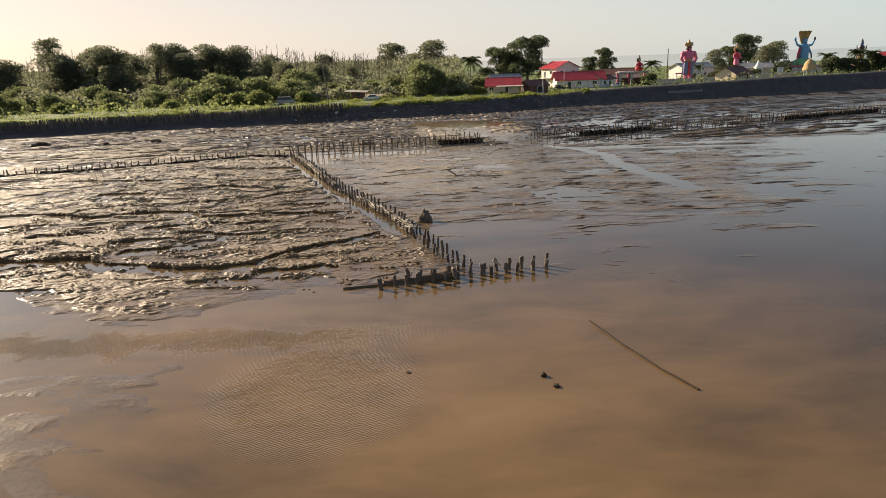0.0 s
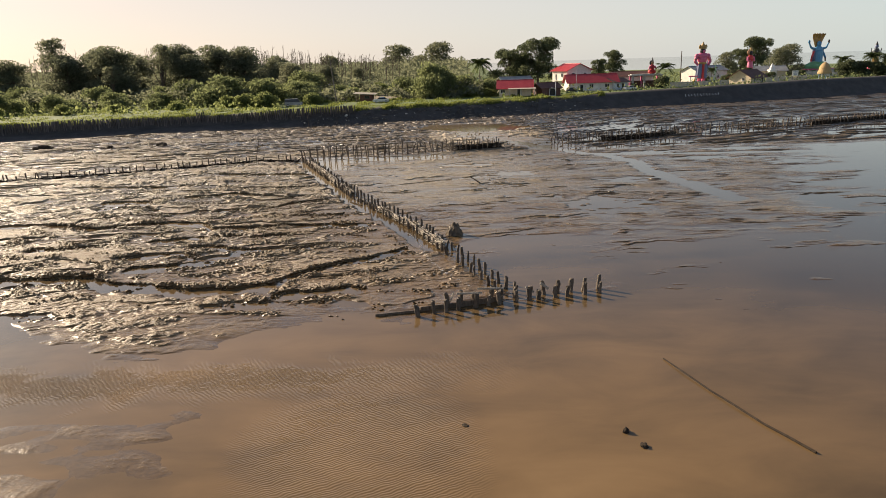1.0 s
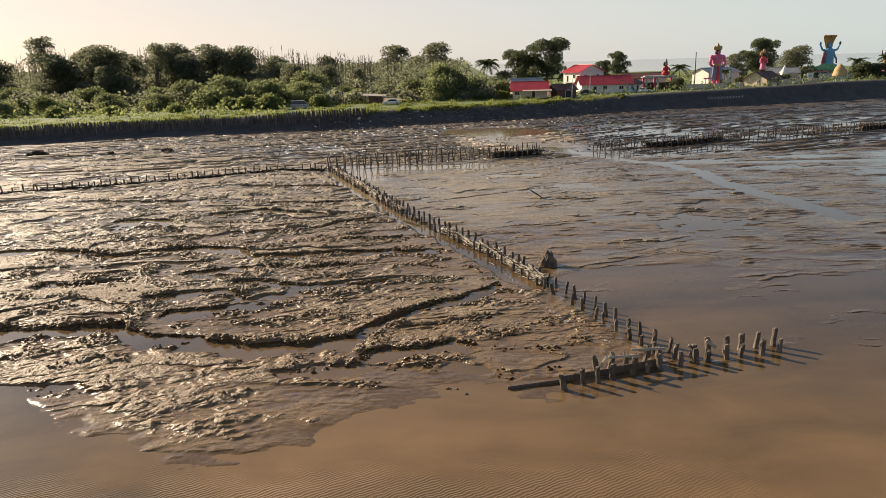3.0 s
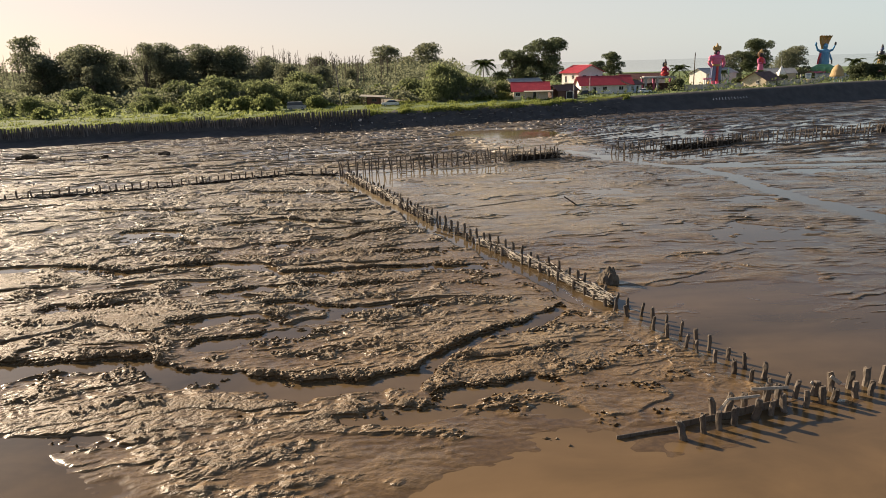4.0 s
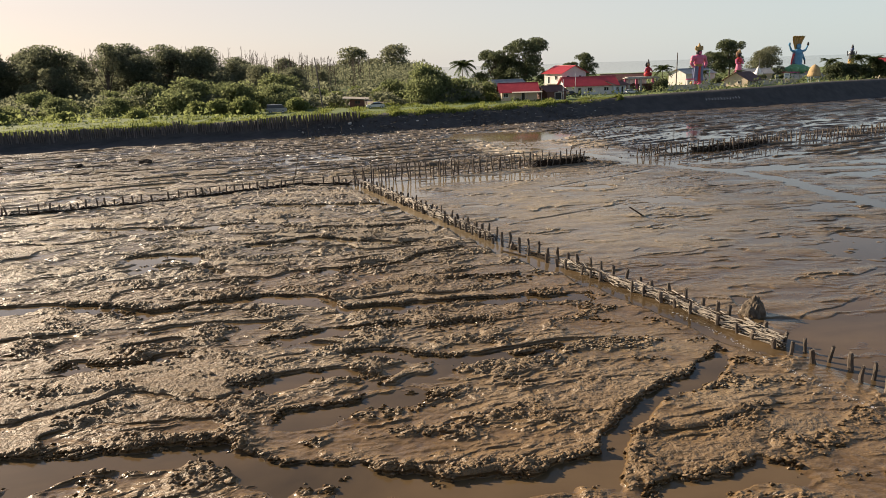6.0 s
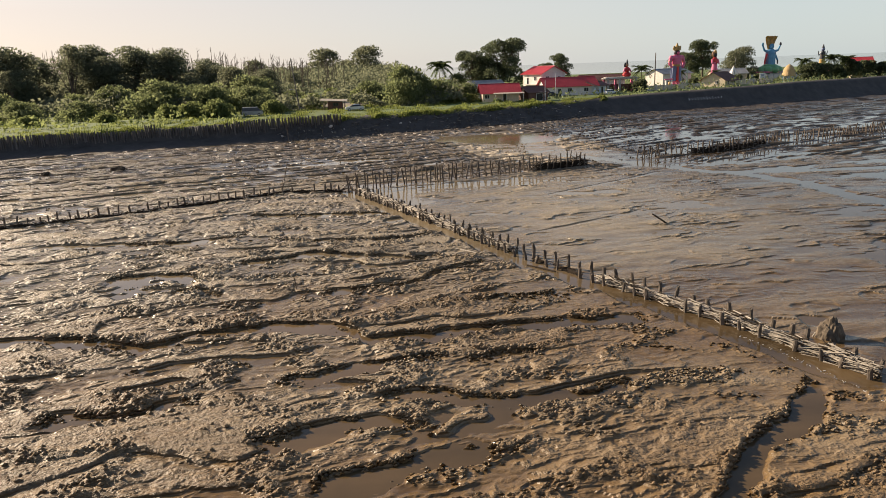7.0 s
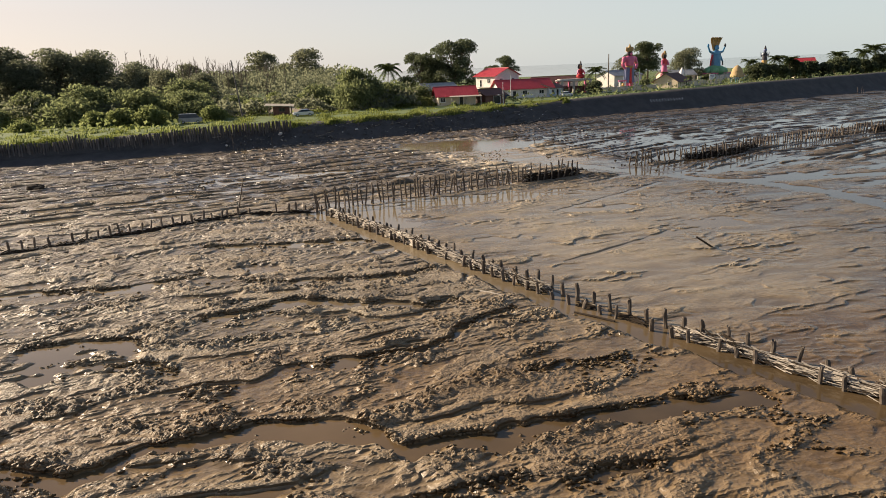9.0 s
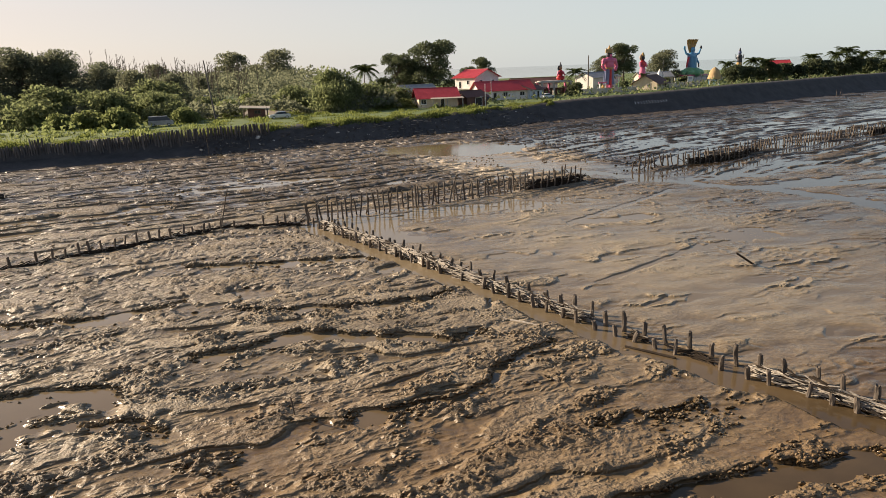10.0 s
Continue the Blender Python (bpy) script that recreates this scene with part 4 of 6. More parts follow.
def clod(name, x, y, size, tall, mat, seed, label, category):
    bm = bmesh.new()
    bmesh.ops.create_icosphere(bm, subdivisions=3, radius=1.0)
    for v in bm.verts:
        n = noise.noise(v.co * 1.7 + Vector((seed, 0, 0))) * 0.35 + noise.noise(v.co * 5 + Vector((0, seed, 0))) * 0.15
        v.co = Vector((v.co.x * size, v.co.y * size * 0.7, max(v.co.z, -0.25) * tall)) * (1 + n)
    ob = part(name, bm, mat, None, label, pose(x, y, max(0.0, mud_at(x, y)), 0, 0, seed * 50))
    return tagged(ob, label, category, "stranded clods")


for i, (x, y, s, t) in enumerate([(3.9, 26.2, 0.14, 0.16), (4.25, 25.25, 0.18, 0.1), (-50.5, 127, 1.2, 0.55), (-71.5, 128, 1.5, 0.6), (-59, 126, 0.6, 0.3), (-1.6, 27.0, 0.16, 0.03)]):
    clod("driftwood_clump" if s > 0.4 else "mud_clod", x, y, s, t, DARK_BRUSH, i + 1, "dark lump stranded on the flat wet mud", "clod")


# ---- palisade along the foot of the dyke ----
def palisade():
    random.seed(31)
    f = thing("palisade", Matrix(), "grey close-set timber palisade holding the grassy bank", "palisade")
    meshes = [post_mesh(170 + i, GREY_WOOD, 0.03) for i in range(5)]
    x = -112.0
    while x < -21:
        y = float(toe(x)) + 3.9 + random.gauss(0, 0.08)
        tall = 2.3 + 0.2 * math.sin(x / 7) + random.gauss(0, 0.08)
        if -54.5 < x < -53:
            tall += 0.9
        if x > -46:
            tall += 0.6 * (x + 46) / 20
        s = random.uniform(0.24, 0.40) / 0.14
        shared("pale", random.choice(meshes), f, pose(x, y, 0.8, random.gauss(0, 2), random.gauss(0, 2.5), random.uniform(0, 360)) @ Matrix.Diagonal((s, s * 0.8, tall, 1)))
        x += random.uniform(0.25, 0.36)
    return f


palisade()


# ---- rubble and drift on the dyke ----
def dyke_rubble():
    rs = np.random.RandomState(5)
    bm = bmesh.new()
    for i in range(1300):
        x = rs.uniform(-32, 36)
        d = rs.uniform(-1.5, 5.5)
        r = rs.uniform(0.05, 0.20)
        if rs.rand() < 0.06:
            r *= 1.8
        z = float(np.interp(d, [-2, 0, 3, 5.2, 6], [0.05, 0.15, 1.75, 3.0, 3.2]))
        vs = bmesh.ops.create_icosphere(bm, subdivisions=1, radius=r, matrix=pose(x, float(toe(x)) + d, z, rs.uniform(0, 360), rs.uniform(0, 360), 0) @ Matrix.Diagonal((rs.uniform(0.8, 1.6), rs.uniform(0.7, 1.1), rs.uniform(0.4, 0.8), 1)))["verts"]
        m = 0 if rs.rand() < 0.55 else (1 if rs.rand() < 0.9 else 2)
        for f in {f for v in vs for f in v.link_faces}:
            f.material_index = m
    for i in range(240):
        x, d = rs.uniform(-34, 40), rs.uniform(-2.5, 4.5)
        z = float(np.interp(d, [-3, 0, 3, 5.2], [0.1, 0.22, 1.8, 3.0]))
        a, l = rs.uniform(-0.7, 0.7), rs.uniform(0.4, 1.5)
        p = Vector((x, float(toe(x)) + d, z))
        rod(bm, p, p + Vector((l * math.cos(a), l * math.sin(a) * 0.5, rs.uniform(-0.1, 0.25))), 0.035, 0.02, 5, 3 if rs.rand() < 0.4 else 0)
    return tagged(part("dyke_rubble", bm, [DYKE, RUBBLE, CONCRETE, PALE_WOOD], None), "broken stones and driftwood strewn over the embankment", "rubble", kind="stuff")


dyke_rubble()
random.seed(33)
marks = thing("painted_marks", Matrix(), "row of faded white painted strokes on the embankment", "painted marks")
for i in range(12):
    x = 62 + i * 0.85
    bm = bmesh.new()
    box(bm, (0.12, 0.05, random.uniform(0.5, 0.95)), Matrix(), 0.01)
    part("stroke", bm, WHITE, marks, "", pose(x, float(toe(x)) + 2.6, 2.1, -38, random.choice((12, -14, 20)), 20))


# ---- loose clods of mud ----
def loose_clods():
    """Small lumps broken off the mud cliffs, and strewn over the rougher mud."""
    rs = np.random.RandomState(41)
    spots = []
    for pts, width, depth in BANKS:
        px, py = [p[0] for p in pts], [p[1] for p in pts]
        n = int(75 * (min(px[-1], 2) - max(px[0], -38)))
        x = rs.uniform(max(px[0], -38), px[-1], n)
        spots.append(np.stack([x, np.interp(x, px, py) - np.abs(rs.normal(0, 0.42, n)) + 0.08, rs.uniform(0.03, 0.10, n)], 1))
    n = 60000
    x, y = rs.uniform(-36, 0, n), rs.uniform(36, 80, n)
    keep = (smooth(perlin(x / 2.6, y / 1.5, 33), 0.0, 0.5) > rs.rand(n) * 1.2) & (x < fence_x(y) - 2.2) & (y > 38 + 8 * rs.rand(n))
    spots.append(np.stack([x[keep], y[keep], rs.uniform(0.025, 0.08, keep.sum())], 1))
    n = 6500
    x, y = rs.uniform(-75, 20, n), rs.uniform(80, 152, n)
    keep = (smooth(perlin(x / 5, y / 3, 48), -0.2, 0.4) > rs.rand(n)) & ((x < fence_x(y) - 2.2) | (y > 108)) & (y < toe(x) - 2)
    spots.append(np.stack([x[keep], y[keep], rs.uniform(0.05, 0.12, keep.sum())], 1))
    p = np.concatenate(spots)
    z = height(p[:, 0], p[:, 1])
    keep = z > -0.05
    p, z = p[keep], z[keep]
    n = len(p)
    eight = np.array([(1, 0, 0), (0, 1, 0), (-1, 0, 0), (0, -1, 0), (0, 0, 1), (0, 0, -1)]) * 1.15
    tri = np.array([(0, 1, 4), (1, 2, 4), (2, 3, 4), (3, 0, 4), (1, 0, 5), (2, 1, 5), (3, 2, 5), (0, 3, 5)])
    spin = rs.uniform(0, 2 * np.pi, n)
    size = p[:, 2, None, None] * rs.uniform(0.7, 1.3, (n, 1, 3)) * np.array([1.4, 1.0, 0.8])
    v = eight[None] * (1 + rs.uniform(-0.3, 0.3, (n, 6, 1)))
    v = np.stack([v[:, :, 0] * np.cos(spin)[:, None] - v[:, :, 1] * np.sin(spin)[:, None], v[:, :, 0] * np.sin(spin)[:, None] + v[:, :, 1] * np.cos(spin)[:, None], v[:, :, 2]], -1) * size
    v[:, :, 0] += p[:, 0, None]
    v[:, :, 1] += p[:, 1, None]
    v[:, :, 2] += z[:, None] + 0.3 * p[:, 2, None]
    f = (tri[None] + 6 * np.arange(n)[:, None, None]).reshape(-1, 3)
    me = bpy.data.meshes.new("mud_clods")
    me.vertices.add(6 * n)
    me.vertices.foreach_set("co", v.astype(np.float32).ravel())
    me.loops.add(f.size)
    me.loops.foreach_set("vertex_index", f.astype(np.int32).ravel())
    me.polygons.add(len(f))
    me.polygons.foreach_set("loop_start", np.arange(0, f.size, 3, dtype=np.int32))
    me.polygons.foreach_set("use_smooth", np.full(len(f), True))
    me.materials.append(MUD)
    me.update()
    return tagged(new("mud_clods", me), "small broken lumps of wet grey-brown mud", "mud clods", kind="stuff")


loose_clods()


def foam_line():
    """Flecks of foam left along the water beside the fence."""
    rs = np.random.RandomState(51)
    bm = bmesh.new()
    for i in range(150):
        f = rs.rand()
        y = 42.6 + 14 * f
        x = float(fence_x(y)) - 1.5 - 0.5 * math.sin(5 * f) + rs.normal(0, 0.07)
        r, a = rs.uniform(0.012, 0.035), rs.uniform(0, 6.3)
        z = max(0.0, mud_at(x, y)) + 0.006
        ring = [bm.verts.new((x + r * rs.uniform(0.6, 2.2) * math.cos(a + k), y + r * rs.uniform(0.5, 1.2) * math.sin(a + k), z)) for k in (0, 1.2, 2.4, 3.7, 5.0)]
        top = bm.verts.new((x, y, z + 0.02))
        for k in range(5):
            bm.faces.new((ring[k], ring[(k + 1) % 5], top))
    return tagged(part("foam_flecks", bm, WHITE, None), "scattered white foam flecks along the fence water", "foam", kind="stuff")


foam_line()


# ---- plants ----
def clump_mesh(name, lobes, n, size, mat, seed, hollow=0.55, flat=1.0, quads=1):
    """Many small bent leaf sprays scattered through the outer part of the lobes (centre x, y, z, radii x, y, z)."""
    rs = np.random.RandomState(seed)
    lob = np.array(lobes, float)
    vol = (lob[:, 3] * lob[:, 4] * lob[:, 5]) ** 0.67
    pick = rs.choice(len(lob), n, p=vol / vol.sum())
    v = rs.normal(size=(n, 3))
    v /= np.linalg.norm(v, axis=1, keepdims=True)
    v[:, 2] = np.where(v[:, 2] < -0.5, -v[:, 2], v[:, 2])
    rad = hollow + (1.06 - hollow) * rs.rand(n, 1) ** 0.6
    c = lob[pick, :3] + v * rad * lob[pick, 3:]
    a, b = rs.normal(size=(n, 3)), rs.normal(size=(n, 3))
    a /= np.linalg.norm(a, axis=1, keepdims=True)
    b -= a * (a * b).sum(1, keepdims=True)
    b /= np.linalg.norm(b, axis=1, keepdims=True)
    s = size * rs.uniform(0.55, 1.35, (n, 1))
    k = np.cross(a, b) * s * 0.3
    a, b = a * s, b * s * flat * 0.55
    vs = np.stack([c - a, c - b * 0.9 + k, c + a * 1.1, c + b + k], 1).reshape(-1, 3)
    me = bpy.data.meshes.new(name)
    me.vertices.add(4 * n)
    me.vertices.foreach_set("co", vs.astype(np.float32).ravel())
    me.loops.add(4 * n)
    me.loops.foreach_set("vertex_index", np.arange(4 * n, dtype=np.int32))
    me.polygons.add(n)
    me.polygons.foreach_set("loop_start", np.arange(0, 4 * n, 4, dtype=np.int32))
    me.materials.append(mat)
    me.update()
    return me


def lobes_of(rs, n, w, lo, hi, r):
    out = []
    for i in range(n):
        a, q = rs.uniform(0, 2 * math.pi), math.sqrt(rs.rand()) * w
        z = rs.uniform(lo, hi)
        q *= 1 - 0.45 * ((z - lo) / max(hi - lo, 0.01)) ** 2
        rr = r * rs.uniform(0.65, 1.25)
        out.append((q * math.cos(a), q * math.sin(a), z, rr, rr, rr * 0.75))
    return out


def tree(name, seed, tall, wide, leaf, n, size, label, lobe_n=14, lobe_r=0.32, low=0.35, hollow=0.5):
    """A tapered trunk with limbs to every lobe of an uneven crown."""
    rs = np.random.RandomState(seed)
    random.seed(seed)
    t = thing(name, Matrix(), label, "tree")
    lobes = lobes_of(rs, lobe_n, wide * 0.36, tall * low, tall * 0.88, wide * lobe_r)
    bm = bmesh.new()
    top = Vector((rs.uniform(-0.4, 0.4), rs.uniform(-0.4, 0.4), tall * 0.62))
    rod(bm, (0, 0, -0.3), top, 0.028 * tall, 0.012 * tall, 9, wobble=0.25)
    for lb in lobes:
        f = rs.uniform(0.3, 0.9)
        rod(bm, Vector((0, 0, 0)).lerp(top, f), (lb[0], lb[1], lb[2]), 0.010 * tall, 0.004 * tall, 5, wobble=0.3)
    part("trunk", bm, BARK, t)
    shared("crown", clump_mesh("crown", lobes, n, size, leaf, seed + 1, hollow), t, Matrix())
    return t


def bush(name, seed, tall, wide, leaf, n, size, label, lobe_n=9):
    rs = np.random.RandomState(seed)
    t = thing(name, Matrix(), label, "bush")
    lobes = lobes_of(rs, lobe_n, wide * 0.36, tall * 0.2, tall * 0.68, wide * 0.26)
    bm = bmesh.new()
    for lb in lobes:
        rod(bm, (lb[0] * 0.2, lb[1] * 0.2, -0.2), (lb[0], lb[1], lb[2]), 0.07, 0.03, 5)
    part("stem", bm, BARK, t)
    shared("crown", clump_mesh("crown", lobes, n, size, leaf, seed + 1, 0.4), t, Matrix())
    return t


def palm(seed, tall, label, fronds=40, reach=4.5):
    random.seed(seed)
    t = thing("coconut_palm", Matrix(), label, "palm tree")
    bm = bmesh.new()
    p = Vector((0, 0, -0.3))
    for i in range(6):
        q = Vector((0.05 * tall * (i / 5) ** 2, 0, tall * (i + 1) / 6))
        rod(bm, p, q, 0.2 - 0.015 * i, 0.19 - 0.015 * i, 8)
        p = q
    part("trunk", bm, BARK, t)
    for k in range(fronds):
        bm = bmesh.new()
        a, up = 2.4 * k, random.uniform(-0.15, 1.45)
        l = reach * random.uniform(0.75, 1.1)
        out = Vector((math.cos(a), math.sin(a), 0))
        side = Vector((-math.sin(a), math.cos(a), 0))
        spine = [p + out * l * f + Vector((0, 0, l * (math.sin(up) * 1.15 * f - 0.72 * f * f))) for f in (0, 0.2, 0.4, 0.6, 0.8, 1.0)]
        for i, (u, v) in enumerate(zip(spine, spine[1:])):
            rod(bm, u, v, 0.03, 0.025, 3)
            for sg in (-1, 1):
                for h in (0.0, 0.25, 0.5, 0.75):
                    b = u.lerp(v, h)
                    e = b + side * sg * l * (0.32 - 0.035 * i) + (v - u) * 0.7 - Vector((0, 0, 0.09 * l))
                    w = (v - u) * 0.26
                    bm.faces.new([bm.verts.new(c) for c in (b, b + w, e)])
        part("frond", bm, PALM_LEAF, t)
    return t


def place(ob, spots, label="", group=""):
    """Stands the first at the first spot and copies at the others: x, y, foot z, scale, turn[, stretch in height]."""
    for i, (x, y, z, s, turn, *more) in enumerate(spots):
        m = pose(x, y, z, 0, 0, turn) @ Matrix.Diagonal((s, s, s * (more[0] if more else 1.0), 1))
        if i == 0:
            first = m
            continue
        tagged(copy_thing(ob, m), label, group=group)
    ob.matrix_basis = first
    return tagged(ob, label, group=group)


G = 2.0   # foot of plants on the land
place(tree("broadleaf_tree", 201, 19, 17, LEAF_HAZE, 10500, 0.36, "tall dark broadleaf tree with a dense uneven crown", 34, 0.24, 0.12, 0.4), [(x, y, z, s * 1.24, a, 0.83) for x, y, z, s, a in [(-97, 268, G, 1.0, 0), (-84, 272, G, 0.97, 70), (-115, 258, G, 0.98, 140), (-73, 270, G, 0.92, 200), (-126, 270, G, 0.98, 260), (-162, 262, G, 0.85, 30), (-176, 250, G, 0.8, 100), (-106, 285, G, 0.88, 20), (-134, 262, G, 0.85, 50), (-150, 256, G, 0.8, 150), (-90, 262, G, 0.8, 190), (-64, 280, G, 0.75, 20), (-190, 255, G, 0.85, 70), (-205, 270, G, 0.95, 170), (-142, 280, G, 0.8, 220), (-57, 262, G, 0.62, 130), (-44, 272, G, 0.55, 10), (-78, 285, G, 0.85, 110), (-120, 285, G, 0.85, 310)]], group="shore trees")
place(tree("airy_tree", 211, 24, 15, LEAF_GREY, 2200, 0.40, "tall airy tree with a thin open crown", 16, 0.2, 0.55), [(-143, 272, G, 1.0, 0), (-99, 258, G, 0.8, 90, 1.05), (-112, 248, G, 0.55, 40)], group="shore trees")
place(tree("big_shade_tree", 221, 18.5, 20, LEAF_DARK, 11000, 0.32, "large dark green shade tree behind the red-roofed house", 24, 0.155, 0.2, 0.35), [(33.0, 264, G, 1.02, 0), (23, 266, G, 0.82, 120), (28, 274, G, 0.7, 240), (84, 366, G, 0.78, 60), (76, 362, G, 0.55, 10), (150, 352, G, 1.02, 200, 0.98), (141, 350, G, 0.7, 100)], group="village trees")
place(tree("round_tree", 231, 15, 16, LEAF_GREY, 6000, 0.38, "round grey-green tree on the low land", 20, 0.24, 0.06), [(-29, 462, G, 1.7, 0, 0.82), (-4, 470, G, 1.75, 80, 0.84), (-17, 480, G, 1.3, 30, 0.75), (-52, 245, G, 0.75, 30), (-62, 400, G, 1.0, 10), (-50, 300, G, 0.6, 100), (-38, 330, G, 0.6, 190), (136, 302, G, 0.75, 10), (142, 306, G, 0.85, 70), (126, 330, G, 0.7, 70)], group="low land trees")
NEAR_BUSHES = [(-64, 209, G, 1.45, 0), (-74, 214, G, 1.3, 90), (-50, 207, G, 1.25, 180), (-42, 208, G, 1.1, 40), (-5, 213, G, 1.15, 10, 1.5), (-12, 222, G, 1.1, 70), (6, 220, G, 1.1, 150), (12, 216, G, 0.9, 200), (-1, 216, G, 1.0, 250, 1.3), (1, 234, G, 1.1, 10), (-33, 228, G, 0.8, 60)]
FAR_BUSHES = [(-80, 204, G, 0.8, 0), (-92, 202, G, 0.9, 60), (-104, 196, G, 0.9, 120), (-118, 194, G, 1.1, 180), (-130, 190, G, 1.2, 10), (-58, 232, G, 1.2, 100), (-88, 226, G, 1.0, 30), (-46, 236, G, 1.5, 10), (-104, 222, G, 1.1, 200), (-124, 216, G, 1.2, 70), (-144, 214, G, 1.3, 10), (24, 226, G, 0.7, 10)]
place(bush("round_bush", 241, 6.0, 11, LEAF_MID, 4600, 0.27, "dense rounded green bush behind the bank", 12), NEAR_BUSHES + FAR_BUSHES, group="bank bushes")
place(bush("light_bush", 251, 4.0, 7, LEAF_LIGHT, 2200, 0.28, "yellow-green leafy shrub on the bank", 9), [(-53, 192, G, 1.0, 0), (-47, 190, G, 1.1, 60), (-58, 196, G, 0.9, 120), (-36, 196, G, 0.9, 30), (-70, 190, G, 0.7, 70), (-84, 186, G, 0.7, 10), (-96, 184, G, 0.8, 100), (-110, 178, G, 0.8, 200), (6, 208, G, 0.8, 80), (12, 210, G, 0.7, 130), (-40, 212, G, 1.1, 10), (-28, 218, G, 1.0, 10), (-16, 236, G, 1.0, 10), (-22, 250, G, 1.1, 100)], group="bank shrubs")
VILLAGE_BUSHES = [(70.5, 241, G - 0.3, 1.0, 0), (118, 268, G, 0.8, 40), (92, 262, G, 0.7, 80), (128, 290, G, 0.9, 10), (138, 286, G, 0.8, 10), (102, 268, G, 0.7, 10), (78, 262, G, 0.7, 10), (95, 275, G, 0.7, 130)]
HEDGE = [(145 + 6.6 * i + 0.14 * i * i, 267 + 1.9 * i, G, 1.4 + 0.03 * i, 67 * i, 1.15 - 0.12 * (i % 3)) for i in range(17)]
place(bush("dark_bush", 261, 5.0, 6, LEAF_DARK, 3000, 0.27, "dark leafy bush beside the embankment", 9), VILLAGE_BUSHES + HEDGE, group="village bushes")
place(palm(271, 9.5, "coconut palm with drooping feathery fronds"), [(12.3, 268, G, 1.0, 0), (146, 271, G, 0.72, 90), (157, 271, G, 0.8, 150), (163, 272, G, 0.75, 210), (213, 286, G, 1.05, 30), (207, 284, G, 0.9, 100), (72.5, 244, G, 0.7, 200), (194, 284, G, 0.85, 10), (231, 295, G, 0.9, 70), (96, 266, G, 0.5, 60), (111, 270, G, 0.45, 20), (247, 300, G, 0.9, 200)], group="palms")


def grass_strip(name, n, x0, x1, d0, d1, tall, mat, label, seed, gaps=-0.12):
    """Blades in tufts over a strip behind the foot of the dyke."""
    rs = np.random.RandomState(seed)
    x, d = rs.uniform(x0, x1, n), rs.uniform(d0, d1, n)
    keep = perlin(x / 5, d / 3, seed) > gaps
    x, d = x[keep], d[keep]
    n = len(x)
    y = toe(x) + d
    z = np.interp(d, [4.1, 4.8, 5.6, 6.6, 8, 10, 13, 16, 20], [0.78, 0.9, 0.97, 1.0, 0.97, 0.90, 0.84, 0.84, 0.84]) * np.interp(x, [-90, -44, -26, 0, 20, 40, 70], [2.75, 2.95, 3.1, 3.05, 3.0, 3.5, 4.1]) - 0.12
    t = tall * rs.uniform(0.4, 1.3, n) * (0.45 + 1.5 * np.clip(perlin(x / 4, d / 4, seed + 1) + 0.3, 0, 1) ** 1.5)
    a = rs.uniform(0, 2 * np.pi, n)
    w = 0.045 + 0.10 * t
    c = np.stack([x, y, z], 1)
    u = np.stack([np.cos(a) * w, np.sin(a) * w, 0 * a], 1)
    up = np.stack([rs.normal(0, 0.25, n) * t, rs.normal(0, 0.25, n) * t, t], 1)
    vs = np.stack([c - u, c + u, c + up + u * 0.25, c + up - u * 0.55], 1).reshape(-1, 3)
    me = mesh_of(name, vs.tolist(), [(4 * i, 4 * i + 1, 4 * i + 2, 4 * i + 3) for i in range(n)], [mat])
    return tagged(new(name, me), label, "grass", kind="stuff")


grass_strip("bank_grass", 95000, -112, 40, 4.3, 13, 0.36, GRASS, "bright green grass along the top of the bank", 301, -0.4)
grass_strip("meadow_grass", 80000, -135, 26, 12, 50, 0.42, GRASS, "rank green grass on the flat land behind the bank", 303, -0.7)
grass_strip("tall_weeds", 22000, -125, -30, 5.0, 26, 0.55, LEAF_LIGHT, "tall yellow-green weeds behind the bank", 302)


def field(x, y):
    """Below 1 on the bare trodden plot behind the hut."""
    return np.hypot((x + 25 + 0.08 * (y - 240)) / 15, (y - 248) / 34)


def scrub(name, n, x0, x1, y0, y1, tall, mat, label, seed):
    """Low scrub and garden plants over a stretch of land."""
    rs = np.random.RandomState(seed)
    x, y = rs.uniform(x0, x1, n), rs.uniform(y0, y1, n)
    keep = (y - toe(x) > 15) & (perlin(x / 9, y / 9, seed) > -0.15) & ((x < -36) | (x > 14) | (y - toe(x) > 52)) & (field(x, y) > 1.0)
    x, y = x[keep], y[keep]
    n = len(x)
    top = tall * np.clip(0.6 + 1.1 * perlin(x / 5, y / 6, seed + 1), 0.1, 1.5)
    c = np.stack([x, y, 2.2 + top * rs.rand(n)], 1)
    s = rs.uniform(0.25, 0.6, (n, 1))
    a, b = rs.normal(size=(n, 3)), rs.normal(size=(n, 3))
    a /= np.linalg.norm(a, axis=1, keepdims=True)
    b -= a * (a * b).sum(1, keepdims=True)
    b /= np.linalg.norm(b, axis=1, keepdims=True)
    k = np.cross(a, b) * s * 0.35
    vs = np.stack([c - a * s, c - b * s * 0.7 + k, c + a * s, c + b * s * 0.7 + k], 1).reshape(-1, 3)
    me = mesh_of(name, vs.tolist(), [(4 * i, 4 * i + 1, 4 * i + 2, 4 * i + 3) for i in range(n)], [mat])
    return tagged(new(name, me), label, "scrub", kind="stuff")


scrub("village_scrub", 24000, 14, 330, 205, 400, 2.3, LEAF_MID, "low green garden scrub between the village houses", 331)
scrub("bank_scrub", 9000, -135, 16, 168, 262, 2.6, LEAF_LIGHT, "rank yellow-green scrub behind the bank", 335)


